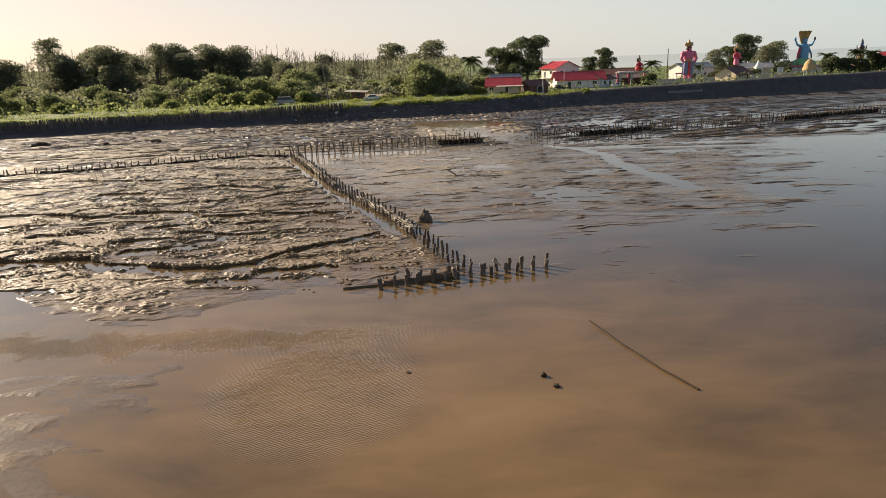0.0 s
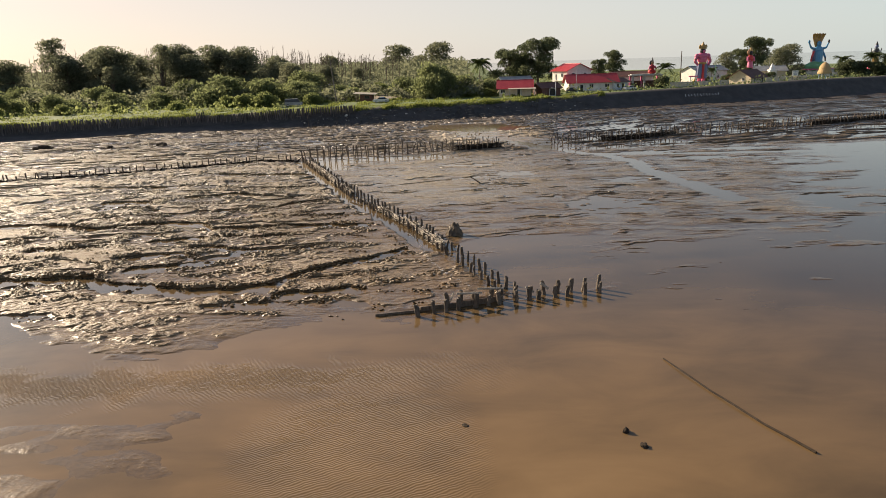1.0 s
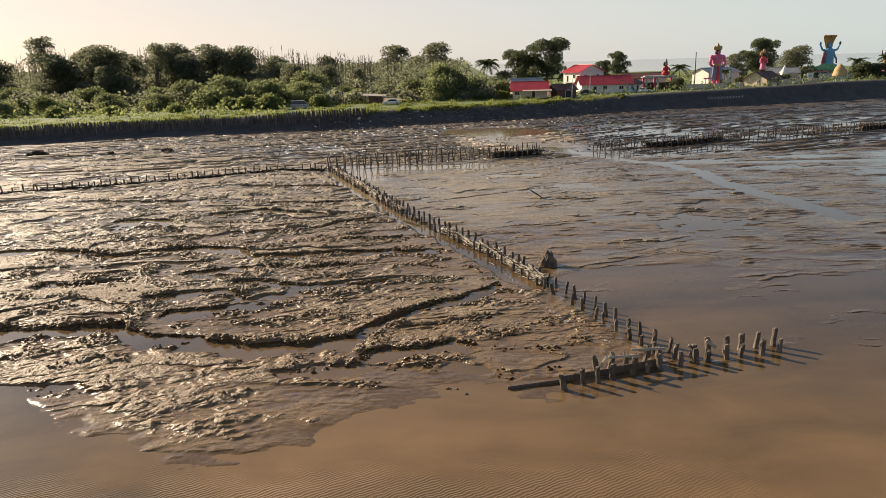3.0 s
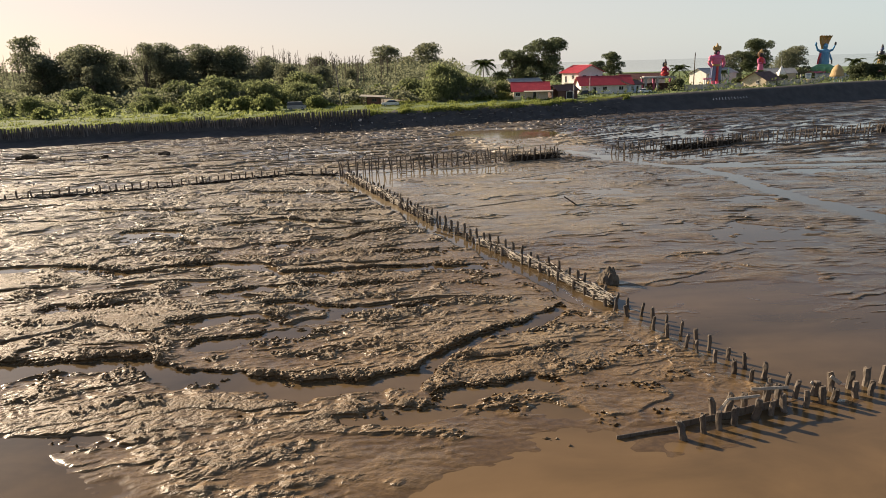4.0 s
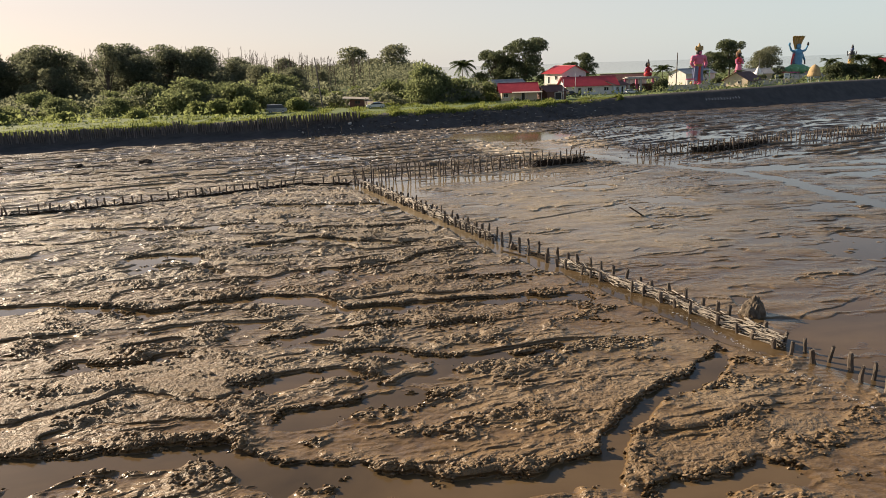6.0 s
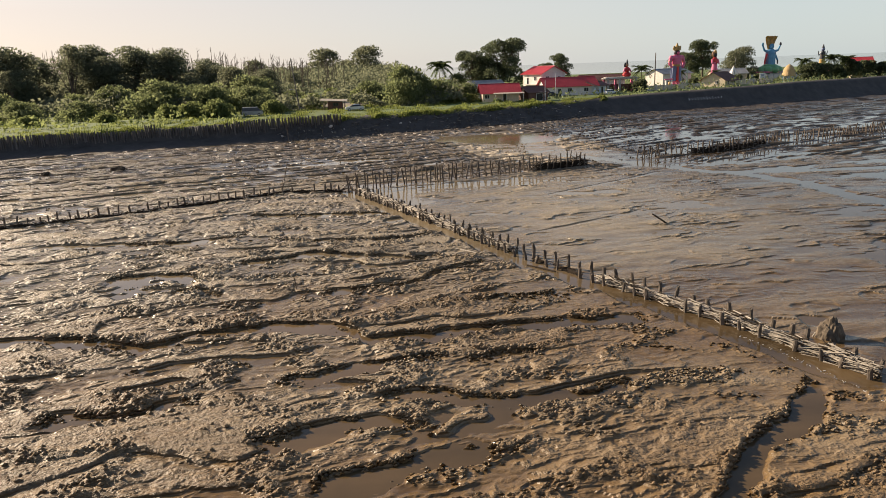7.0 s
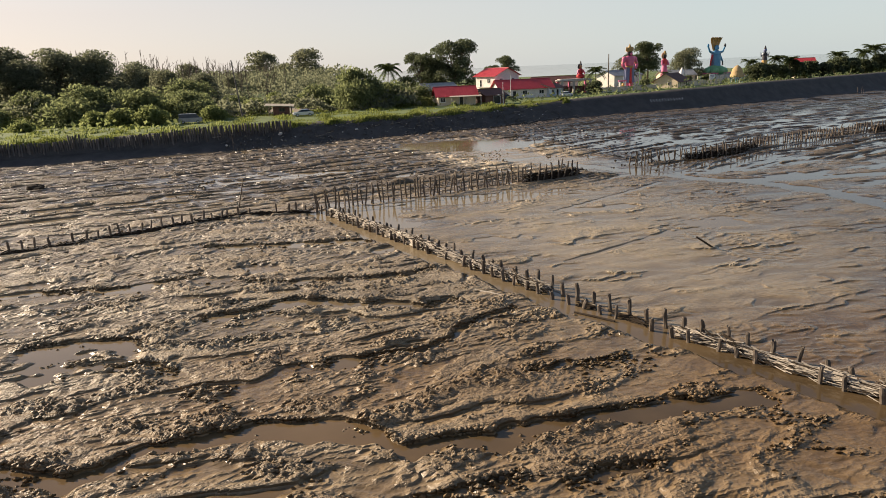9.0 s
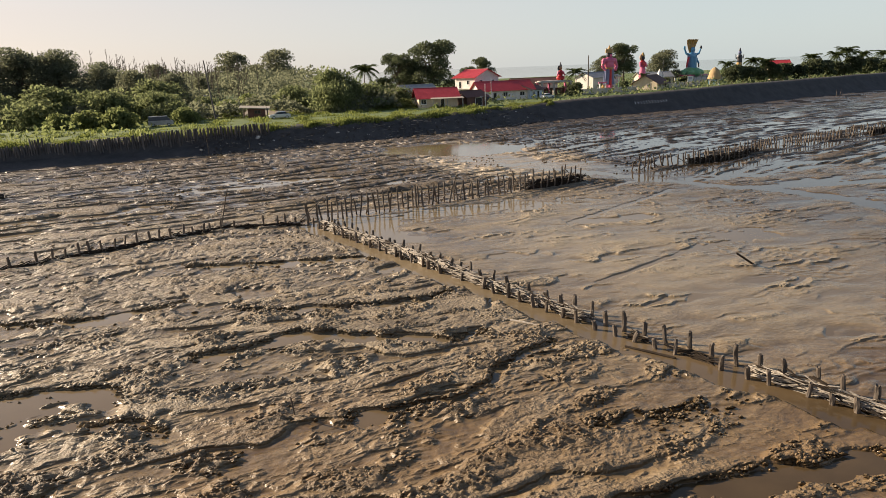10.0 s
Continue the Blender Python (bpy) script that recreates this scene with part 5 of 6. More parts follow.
def far_woods():
    """The low woodland that runs to the skyline."""
    rs = np.random.RandomState(311)
    n = 80000
    y = 205 + 520 * rs.rand(n) ** 1.5
    x = -0.62 * y - 60 + (0.62 * y + 60 + 0.02 * y + 6) * rs.rand(n)
    top = 3.2 + 3.0 * perlin(x / 16, y / 22, 312) + 1.6 * perlin(x / 6, y / 8, 313) + 7.5 * smooth(y, 260, 420)
    bare = np.maximum(smooth(perlin(x / 30, y / 40, 314), 0.25, 0.5) * (1 - smooth(y, 300, 340)), 1 - smooth(field(x, y), 0.8, 1.2))
    keep = (rs.rand(n) > bare) & (top > 0.8)
    x, y, top = x[keep], y[keep], top[keep]
    n = len(x)
    z = 2.1 + top * (0.55 + 0.5 * rs.rand(n))
    s = (0.32 + 0.0008 * y) * rs.uniform(0.6, 1.4, n)
    a, b = rs.normal(size=(n, 3)), rs.normal(size=(n, 3))
    a /= np.linalg.norm(a, axis=1, keepdims=True)
    b -= a * (a * b).sum(1, keepdims=True)
    b /= np.linalg.norm(b, axis=1, keepdims=True)
    k = np.cross(a, b) * s[:, None] * 0.35
    a, b = a * s[:, None], b * s[:, None] * 0.7
    c = np.stack([x, y, z], 1)
    vs = np.stack([c - a, c - b + k, c + a, c + b + k], 1).reshape(-1, 3)
    me = mesh_of("far_woods", vs.tolist(), [(4 * i, 4 * i + 1, 4 * i + 2, 4 * i + 3) for i in range(n)], [LEAF_GREY])
    return tagged(new("far_woods", me), "low grey-green scrub and woodland reaching the skyline", "woodland", kind="stuff")


far_woods()


def bare_trunks():
    rs = np.random.RandomState(321)
    random.seed(321)
    bm = bmesh.new()
    for i in range(420):
        y = rs.uniform(300, 430)
        x = -0.56 * y + rs.rand() * 0.50 * y
        h = rs.uniform(15, 20.5) * (1 - 0.25 * smooth(np.array(x / y), -0.3, -0.05))
        lean = rs.uniform(-0.8, 0.8)
        rod(bm, (x, y, 2), (x + lean, y, 2 + h), 0.15, 0.06, 4)
        for j in range(3):
            z = 2 + h * rs.uniform(0.55, 0.95)
            rod(bm, (x + lean * 0.8, y, z), (x + lean * 0.8 + rs.uniform(-1.3, 1.3), y, z + rs.uniform(0.6, 2.2)), 0.10, 0.04, 3)
    return tagged(part("bare_trunks", bm, BARK, None), "thicket of bare dead mangrove trunks on the skyline", "dead trees", kind="stuff")


bare_trunks()


# ---- buildings ----
def prism_roof(bm, w, d, rise, over, thick, mat=0):
    """A gable roof with its ridge along x, over a box w by d; two slabs with thickness."""
    hw, hd = w / 2 + over, d / 2 + over
    for sg in (-1, 1):
        a = [Vector((-hw, sg * hd, -rise * over / (d / 2))), Vector((hw, sg * hd, -rise * over / (d / 2))), Vector((hw, 0, rise)), Vector((-hw, 0, rise))]
        up = Vector((0, 0, thick))
        lo, hi = [bm.verts.new(p) for p in a], [bm.verts.new(p + up) for p in a]
        fs = [bm.faces.new(lo[::-1]), bm.faces.new(hi)]
        for i in range(4):
            fs.append(bm.faces.new((lo[i], lo[(i + 1) % 4], hi[(i + 1) % 4], hi[i])))
        for f in fs:
            f.material_index = mat
    # corrugation ribs
    n = max(4, int(2 * hw / 0.6))
    for i in range(n + 1):
        x = -hw + 2 * hw * i / n
        for sg in (-1, 1):
            a, b = Vector((x, sg * hd, -rise * over / (d / 2) + thick)), Vector((x, 0, rise + thick))
            rod(bm, a, b, 0.016, 0.016, 3, mat)
    rod(bm, (-hw, 0, rise + thick), (hw, 0, rise + thick), 0.09, 0.09, 6, mat)
    bmesh.ops.recalc_face_normals(bm, faces=bm.faces[:])


def walls(bm, w, d, h, rise=0.0, t=0.15):
    """Four walls with thickness; gables on the x ends."""
    for sx in (-1, 1):
        x = sx * (w / 2 - t / 2)
        prof = [(-d / 2, 0), (d / 2, 0), (d / 2, h), (0, h + rise), (-d / 2, h)] if rise else [(-d / 2, 0), (d / 2, 0), (d / 2, h), (-d / 2, h)]
        lo, hi = [bm.verts.new((x - t / 2, y, z)) for y, z in prof], [bm.verts.new((x + t / 2, y, z)) for y, z in prof]
        bm.faces.new(lo[::-1])
        bm.faces.new(hi)
        k = len(prof)
        for i in range(k):
            bm.faces.new((lo[i], lo[(i + 1) % k], hi[(i + 1) % k], hi[i]))
    for sy in (-1, 1):
        box(bm, (w - 2 * t, t, h), pose(0, sy * (d / 2 - t / 2), h / 2))
    bmesh.ops.recalc_face_normals(bm, faces=bm.faces[:])


def opening(parent, kind, size, at, frame_mat):
    """A window or door: frame with a dark pane set back in it."""
    w, h = size
    ob = new(kind)
    bm = bmesh.new()
    for dx, dz, sx, sz in ((0, h / 2, w, 0.1), (0, -h / 2, w, 0.1), (-w / 2, 0, 0.1, h + 0.1), (w / 2, 0, 0.1, h + 0.1)):
        box(bm, (sx, 0.12, sz), pose(dx, 0, dz), 0.01)
    if kind == "window":
        box(bm, (0.06, 0.1, h), pose(0, 0, 0))
        box(bm, (w + 0.25, 0.22, 0.07), pose(0, 0, -h / 2 - 0.06))
    bpy.data.objects.remove(ob)
    f = part(kind, bm, frame_mat, parent, "", at)
    bm = bmesh.new()
    box(bm, (w, 0.04, h), Matrix())
    part("pane" if kind == "window" else "door_leaf", bm, DARK_GLASS, f)
    return f


def building(name, at, w, d, h, rise, wall_mat, roof_mat, label, openings=(), over=0.5, posts=(), base=0.0, category="house", frame_mat=None):
    """A gabled building, ridge along its own x. openings: kind, wall ('front' -y, 'right' +x, 'left' -x), place along it, height, size."""
    b = thing(name, at, label, category)
    bm = bmesh.new()
    walls(bm, w, d, h, rise)
    part("wall", bm, wall_mat, b)
    bm = bmesh.new()
    prism_roof(bm, w, d, rise, over, 0.1)
    part("roof", bm, roof_mat, b, "", pose(0, 0, h))
    for kind, wall, u, z, size in openings:
        m = {"front": pose(u, -d / 2 - 0.01, z), "right": pose(w / 2 + 0.01, u, z, 0, 0, 90), "left": pose(-w / 2 - 0.01, u, z, 0, 0, -90)}[wall]
        opening(b, kind, size, m, frame_mat or WHITE)
    for x, y, z0, z1 in posts:
        bm = bmesh.new()
        box(bm, (0.2, 0.2, z1 - z0), pose(x, y, (z0 + z1) / 2), 0.02)
        part("column", bm, wall_mat, b)
    return b


L0 = 2.15   # floor level of the village
upper = building("two_storey_house", pose(42.0, 247, L0, 0, 0, -65), 8.5, 9.5, 6.5, 2.0, WHITE_WALL, RED_ROOF, "two-storey white house with a red sheet roof",
                 [("window", "right", -2.4, 5.0, (1.2, 1.2)), ("window", "right", 2.4, 5.0, (1.0, 1.1)), ("window", "front", 1.5, 5.0, (1.2, 1.2)), ("window", "right", 0, 1.5, (1.2, 1.1)), ("door", "front", -2.0, 4.3, (0.9, 2.0))], 0.7)
bm = bmesh.new()
box(bm, (6.5, 1.4, 0.14), pose(0, -5.4, 3.2))
part("balcony", bm, CONCRETE, upper)
building("red_roof_extension", pose(46.5, 238, L0, 0, 0, 0), 15.5, 8.0, 2.9, 2.2, WHITE_WALL, RED_ROOF, "low white house wing with a long red sheet roof",
         [("door", "front", -3.6, 1.05, (1.0, 2.1)), ("window", "front", -0.5, 1.6, (1.3, 1.1)), ("window", "right", -1.5, 1.6, (1.4, 1.1)), ("door", "right", 1.2, 1.05, (0.9, 2.1)), ("window", "front", 4.5, 1.6, (1.4, 1.1))], 0.7)
# right end of the wing; bluish wall and dark roof paint its shade
building("shaded_wing_end", pose(54.2, 236.8, L0, 0, 0, 30), 5.5, 5.0, 2.7, 0.9, SHADED_WALL, BROWN_ROOF, "right end of white wing, bluish shade painted in, dark windows, brown roof",
         [("window", "front", -1.2, 1.5, (1.0, 1.1)), ("door", "front", 1.0, 1.05, (1.0, 2.1)), ("window", "right", 0, 1.5, (1.2, 1.0))], 0.9)
low = building("low_red_house", pose(19.2, 209.5, mud_at(19.2, 209.5), 0, 0, -6), 9.0, 7.5, 2.4, 1.9, CREAM_WALL, RED_ROOF, "low cream house with a red sheet roof and open porch",
               [("window", "front", -3.4, 1.4, (1.2, 1.0)), ("door", "front", 1.0, 1.05, (0.9, 2.0))], 0.7)
for x in (-1.5, 1.8, 5.4):
    bm = bmesh.new()
    box(bm, (0.16, 0.16, 2.1), pose(x, -5.6, 1.05), 0.02)
    part("porch_post", bm, CONCRETE, low)
bm = bmesh.new()
box(bm, (7.6, 2.4, 0.08), pose(1.9, -4.7, 2.2, 7, 0, 0), 0.02)
part("porch_roof", bm, PALE_WOOD, low, "pale sheet porch roof")
building("brown_shed", pose(28.5, 212.0, mud_at(28.5, 212), 0, 0, 20), 6.0, 5.5, 2.3, 1.3, BROWN_ROOF, BROWN_ROOF, "dark brown lean shed beside the red-roofed house", [("door", "front", 0.5, 1.0, (2.0, 1.9))], 0.5, category="shed")
building("gable_hut", pose(104.0, 254, L0, 0, 0, 37), 9.5, 8.0, 2.3, 2.3, CREAM_WALL, BROWN_ROOF, "cream gabled hut with a rusty brown roof",
         [("window", "left", -1.2, 1.5, (1.0, 0.9)), ("window", "front", -2.5, 1.4, (1.2, 1.0)), ("door", "front", 2.5, 1.05, (1.0, 2.0))], 0.8)
building("grey_shed", pose(98, 279, L0, 0, 0, 24), 15, 8, 4.3, 1.6, WHITE_WALL, GREY_ROOF, "pale shed with a grey zinc roof", [("door", "front", -3, 1.1, (1.4, 2.1)), ("window", "front", 3, 1.9, (1.2, 1.0))], 0.6, category="shed")
building("grey_house", pose(126, 288, L0, 0, 0, -10), 12, 8, 3.3, 1.6, CREAM_WALL, GREY_ROOF, "cream house with a low grey zinc roof", [("window", "front", 0, 1.7, (1.4, 1.0)), ("window", "left", 0, 1.7, (1.2, 1.0))], 0.6)
building("far_house", pose(22.5, 243, L0, 0, 0, 15), 10, 7, 3.4, 1.6, CREAM_WALL, GREY_ROOF, "house with a pale grey roof under the trees", [("window", "front", 0, 1.7, (1.4, 1.0))], 0.6)
building("far_house", pose(66, 262, L0, 0, 0, -8), 14, 8, 3.6, 1.5, WHITE_WALL, BROWN_ROOF, "long low house with a brown roof", [("window", "front", -3, 1.7, (1.4, 1.0)), ("window", "front", 3, 1.7, (1.4, 1.0))], 0.6)
building("red_gable_house", pose(174.5, 279, L0, 0, 0, -25), 6.5, 6, 6.0, 1.5, CREAM_WALL, RED_ROOF, "cream house with a red roof among palms", [("window", "left", 0, 5.0, (1.2, 1.0)), ("window", "front", 0, 5.0, (1.2, 1.0))], 0.7)


def watch_hut():
    h = thing("roadside_hut", pose(-22.1, 201, mud_at(-22.1, 201), 0, 0, -4), "small brown hut with a flat pale sheet roof", "hut")
    bm = bmesh.new()
    walls(bm, 3.4, 2.6, 2.0, 0, 0.1)
    part("wall", bm, BROWN_ROOF, h)
    bm = bmesh.new()
    box(bm, (6.2, 4.0, 0.12), pose(-0.3, -0.3, 2.25, 4, 3.5, 0), 0.02)
    part("roof", bm, PALE_WOOD, h, "pale flat sheet roof")
    for x, y in ((-2.6, -1.6), (-2.6, 1.2), (2.2, -1.6), (2.2, 1.2)):
        bm = bmesh.new()
        rod(bm, (x, y, -0.2), (x, y, 2.25), 0.07, 0.06, 7)
        part("roof_post", bm, OLD_WOOD, h)
    opening(h, "window", (1.2, 0.7), pose(0.2, -1.31, 1.3), OLD_WOOD)


watch_hut()


def thatch_dome():
    d = thing("thatched_kiosk", pose(136.8, 266, L0) @ Matrix.Diagonal((0.72, 0.72, 0.95, 1)), "round kiosk with a tall straw thatch", "kiosk")
    bm = bmesh.new()
    rings = []
    for k in range(9):
        f = k / 8
        r = 3.2 * math.sqrt(max(0.002, 1 - f ** 1.35)) * (1 + 0.03 * math.sin(7 * f * 9))
        rings.append([bm.verts.new((r * math.cos(2 * math.pi * i / 22) * random.uniform(0.97, 1.03), r * math.sin(2 * math.pi * i / 22), 2.2 + 4.3 * f)) for i in range(22)])
    for p, q in zip(rings, rings[1:]):
        for i in range(22):
            bm.faces.new((p[i], p[(i + 1) % 22], q[(i + 1) % 22], q[i]))
    bm.faces.new(rings[-1])
    bm.faces.new(rings[0][::-1])
    part("thatch", bm, THATCH, d)
    for i in range(8):
        bm = bmesh.new()
        a = 2 * math.pi * i / 8
        rod(bm, (2.6 * math.cos(a), 2.6 * math.sin(a), 0), (2.6 * math.cos(a), 2.6 * math.sin(a), 2.4), 0.09, 0.09, 8)
        part("column", bm, SKYBLUE if i % 2 else WHITE, d)


thatch_dome()


def shrine():
    s = thing("shrine_pavilion", pose(67, 248, L0 - 0.2), "open shrine pavilion with a flat concrete roof", "shrine")
    bm = bmesh.new()
    box(bm, (10.5, 4.5, 0.35), pose(0, 0, 4.2), 0.04)
    box(bm, (9.5, 3.6, 0.3), pose(0, 0, 4.5), 0.04)
    part("roof_slab", bm, CONCRETE, s)
    for x in (-4.6, -0.8, 4.6):
        for y in (-1.8, 1.8):
            bm = bmesh.new()
            box(bm, (0.6, 0.6, 4.1), pose(x, y, 2.05), 0.04)
            part("pillar", bm, PINK if y > 0 else CONCRETE, s)
    bm = bmesh.new()
    box(bm, (9.5, 0.15, 2.4), pose(0, 1.9, 1.2))
    part("back_wall", bm, BROWN_ROOF, s)


shrine()


def mast(x, y, z, tall, r, mat, label, lean=0.0, arm=0.0):
    m = thing("utility_pole", pose(x, y, z, 0, lean, 0), label, "pole", "poles")
    bm = bmesh.new()
    rod(bm, (0, 0, -0.4), (0, 0, tall), r, r * 0.7, 8)
    part("shaft", bm, mat, m)
    if arm:
        bm = bmesh.new()
        rod(bm, (0, 0, tall * 0.42), (-arm, 0, tall * 0.42 + 0.25), 0.04, 0.04, 6)
        ball(bm, (-arm, 0, tall * 0.42 + 0.2), (0.35, 0.2, 0.12))
        part("lamp_arm", bm, GREY_ROOF, m)


mast(-30.4, 201, 2.45, 12.3, 0.17, GREY_WOOD, "leaning dark wooden utility pole with a lamp arm", -5.5, 1.2)
mast(79.5, 250, 2.0, 11.6, 0.2, OLD_WOOD, "tall dark wooden mast behind the embankment")
mast(30.0, 205, 2.2, 5.4, 0.09, WHITE, "slim white lamp post beside the red house", 0, 1.0)
mast(40.4, 230, 2.2, 6.5, 0.08, WHITE, "slim white lamp post before the house")
mast(93.5, 256, 2.2, 6.5, 0.1, GREEN_PAINT, "green metal post beside the statue")
mast(118.5, 270, 2.2, 9.0, 0.1, GREY_ROOF, "grey metal post in the village")


# ---- statues, each one plain mesh ----
STAT = [PINK, RED, SLATE, GOLD, DARK_PAINT, WHITE, SKYBLUE, ORANGE, GREEN_PAINT]


def statue(at, label, build):
    bm = bmesh.new()
    build(bm)
    ob = part("statue", bm, STAT, None, label, at)
    return tagged(ob, label, "statue", "painted statues")


def standing_figure(bm):
    """Broad standing figure, 14 m: crowned head, heavy shoulders, one arm on the hip, pleated skirt, bare legs."""
    box(bm, (4.2, 3.4, 0.8), pose(0, 0, 0.4), 0.08, 5)
    for sx in (-1, 1):
        rod(bm, (sx * 0.85, 0, 0.8), (sx * 0.75, 0, 4.2), 0.55, 0.75, 12, 0)
        ball(bm, (sx * 0.9, -0.4, 0.95), (0.5, 0.9, 0.3), 0)
        rod(bm, (sx * 1.15, 0, 2.4), (sx * 0.75, 0, 7.0), 0.95, 0.85, 12, 2)
    rod(bm, (0, -0.55, 2.2), (0, -0.55, 7.0), 0.55, 0.5, 8, 1)
    ball(bm, (0, 0, 7.2), (1.6, 1.1, 0.8), 3)
    ball(bm, (0, 0, 8.6), (1.85, 1.2, 1.7), 0)
    ball(bm, (0, -0.1, 9.6), (2.2, 1.15, 1.1), 0)
    for sx in (-1, 1):
        ball(bm, (sx * 2.1, 0, 9.6), (0.85, 0.8, 0.8), 0)
        rod(bm, (sx * 2.2, 0, 9.6), (sx * 2.9, -0.2, 7.9), 0.62, 0.5, 10, 0)
        rod(bm, (sx * 2.9, -0.2, 7.9), (sx * 2.0, -0.7, 6.6), 0.5, 0.38, 10, 0)
        ball(bm, (sx * 2.65, -0.1, 8.5), (0.66, 0.66, 0.22), 3)
    rod(bm, (-2.3, -0.6, 6.6), (-2.7, -0.6, 2.0), 0.16, 0.2, 8, 2)
    ball(bm, (-2.75, -0.6, 1.7), (0.6, 0.6, 0.7), 3)
    rod(bm, (2.3, 0.7, 5.2), (2.8, 0.8, 9.0), 0.3, 0.2, 8, 2)
    ball(bm, (0, 0, 11.3), (1.0, 0.95, 1.1), 4)
    ball(bm, (0, -0.65, 11.1), (0.55, 0.5, 0.55), 0)
    rod(bm, (0, 0, 11.9), (0, 0, 12.6), 1.3, 1.15, 12, 3)
    rod(bm, (0, 0, 12.6), (0, 0, 13.3), 0.95, 0.6, 12, 3)
    rod(bm, (0, 0, 13.3), (0, 0, 14.2), 0.45, 0.1, 10, 3)
    for sx in (-1, 1):
        ball(bm, (sx * 1.15, 0, 12.6), (0.45, 0.3, 0.7), 3)


def veiled_figure(bm):
    """Slim standing figure, 10 m, with a tall crown and a long pink robe."""
    rod(bm, (0, 0, 0), (0, 0, 4.6), 1.45, 0.85, 14, 0)
    rod(bm, (0, -0.3, 0.2), (0, -0.3, 4.4), 0.9, 0.5, 10, 5)
    ball(bm, (0, 0, 5.6), (1.25, 0.85, 1.5), 1)
    for sx in (-1, 1):
        rod(bm, (sx * 1.15, 0, 6.3), (sx * 1.5, -0.4, 4.8), 0.36, 0.3, 8, 0)
        rod(bm, (sx * 1.5, -0.4, 4.8), (sx * 0.5, -1.0, 5.0), 0.3, 0.22, 8, 0)
    ball(bm, (0, 0, 7.7), (0.75, 0.7, 0.85), 4)
    ball(bm, (-0.2, 0.2, 7.9), (1.15, 0.5, 1.2), 7)
    rod(bm, (0, 0, 8.3), (0, 0, 9.6), 0.75, 0.25, 10, 3)


def hooded_figure(bm):
    """Blue many-armed figure, 13 m, under a fan-shaped hood, on a green mound."""
    for k in range(8):
        a = 2 * math.pi * k / 8
        ball(bm, (3.6 * math.cos(a), 2.4 * math.sin(a), 0.8), (2.2, 1.6, 1.5), 8)
    ball(bm, (0, 0, 1.6), (4.4, 3.0, 1.7), 8)
    box(bm, (13.5, 5.0, 0.5), pose(0, -0.5, 0.0), 0.05, 5)
    for x in (-6, -2, 2, 6):
        rod(bm, (x, -2.6, -2.4), (x, -2.6, 0.0), 0.25, 0.25, 8, 5)
    rod(bm, (0, 0, 2.4), (0, 0, 7.0), 1.9, 1.75, 14, 6)
    rod(bm, (-1.5, 0.2, 2.6), (-1.9, 0.2, 8.2), 0.8, 0.7, 10, 2)
    rod(bm, (1.5, 0.2, 2.6), (1.9, 0.2, 8.2), 0.8, 0.7, 10, 2)
    ball(bm, (0, 0, 7.6), (2.2, 1.2, 1.5), 6)
    ball(bm, (0, -0.1, 9.9), (0.95, 0.9, 1.15), 6)
    rod(bm, (0, 0, 8.6), (0, 0, 9.2), 0.6, 0.6, 10, 6)
    for sx in (-1, 1):
        rod(bm, (sx * 1.9, 0, 8.0), (sx * 3.6, 0, 8.4), 0.5, 0.42, 10, 6)
        rod(bm, (sx * 3.6, 0, 8.4), (sx * 4.6, 0, 10.2), 0.42, 0.3, 10, 6)
        ball(bm, (sx * 4.75, 0, 10.8), (0.5, 0.4, 0.75), 4 if sx > 0 else 6)
        rod(bm, (sx * 2.0, 0, 7.2), (sx * 3.3, -0.4, 4.6), 0.42, 0.36, 10, 1 if sx < 0 else 6)
        rod(bm, (sx * 3.3, -0.4, 4.6), (sx * 3.5, -0.4, 3.0), 0.3, 0.3, 8, 1 if sx < 0 else 4)
    # the fan of hoods
    fan = ((1.3, 0.5, 8.7), (1.75, 0.75, 10.4), (2.5, 0.7, 12.2), (3.05, 0.3, 13.5), (2.6, -0.2, 13.9))
    spots = (-1, -0.75, -0.5, -0.25, 0, 0.25, 0.5, 0.75, 1)
    for back in (0.0, 0.35):
        rings = [[bm.verts.new((x * w, y + back - 0.35 * abs(x) + 0.12 * math.cos(12.5 * x), z + 0.18 * math.cos(12.5 * x) * (z > 13))) for x in spots] for w, y, z in fan]
        for p, q in zip(rings, rings[1:]):
            for i in range(len(spots) - 1):
                f = bm.faces.new((p[i], p[i + 1], q[i + 1], q[i]))
                f.material_index = 7 if i % 2 else 3


def small_figure(bm):
    """Seated red figure, 5 m, with a raised arm and a pointed crown."""
    ball(bm, (0, 0, 0.7), (1.5, 1.1, 0.8), 1)
    ball(bm, (0, 0, 2.1), (0.85, 0.6, 1.1), 1)
    rod(bm, (0.8, 0, 2.6), (1.5, -0.2, 1.4), 0.28, 0.22, 8, 0)
    rod(bm, (-0.8, 0, 2.6), (-1.4, -0.2, 1.4), 0.28, 0.22, 8, 0)
    ball(bm, (0, 0, 3.6), (0.5, 0.5, 0.6), 7)
    rod(bm, (0, 0, 4.0), (0, 0, 5.3), 0.42, 0.1, 8, 4)
    ball(bm, (-0.25, 0.3, 3.6), (0.7, 0.3, 0.8), 4)


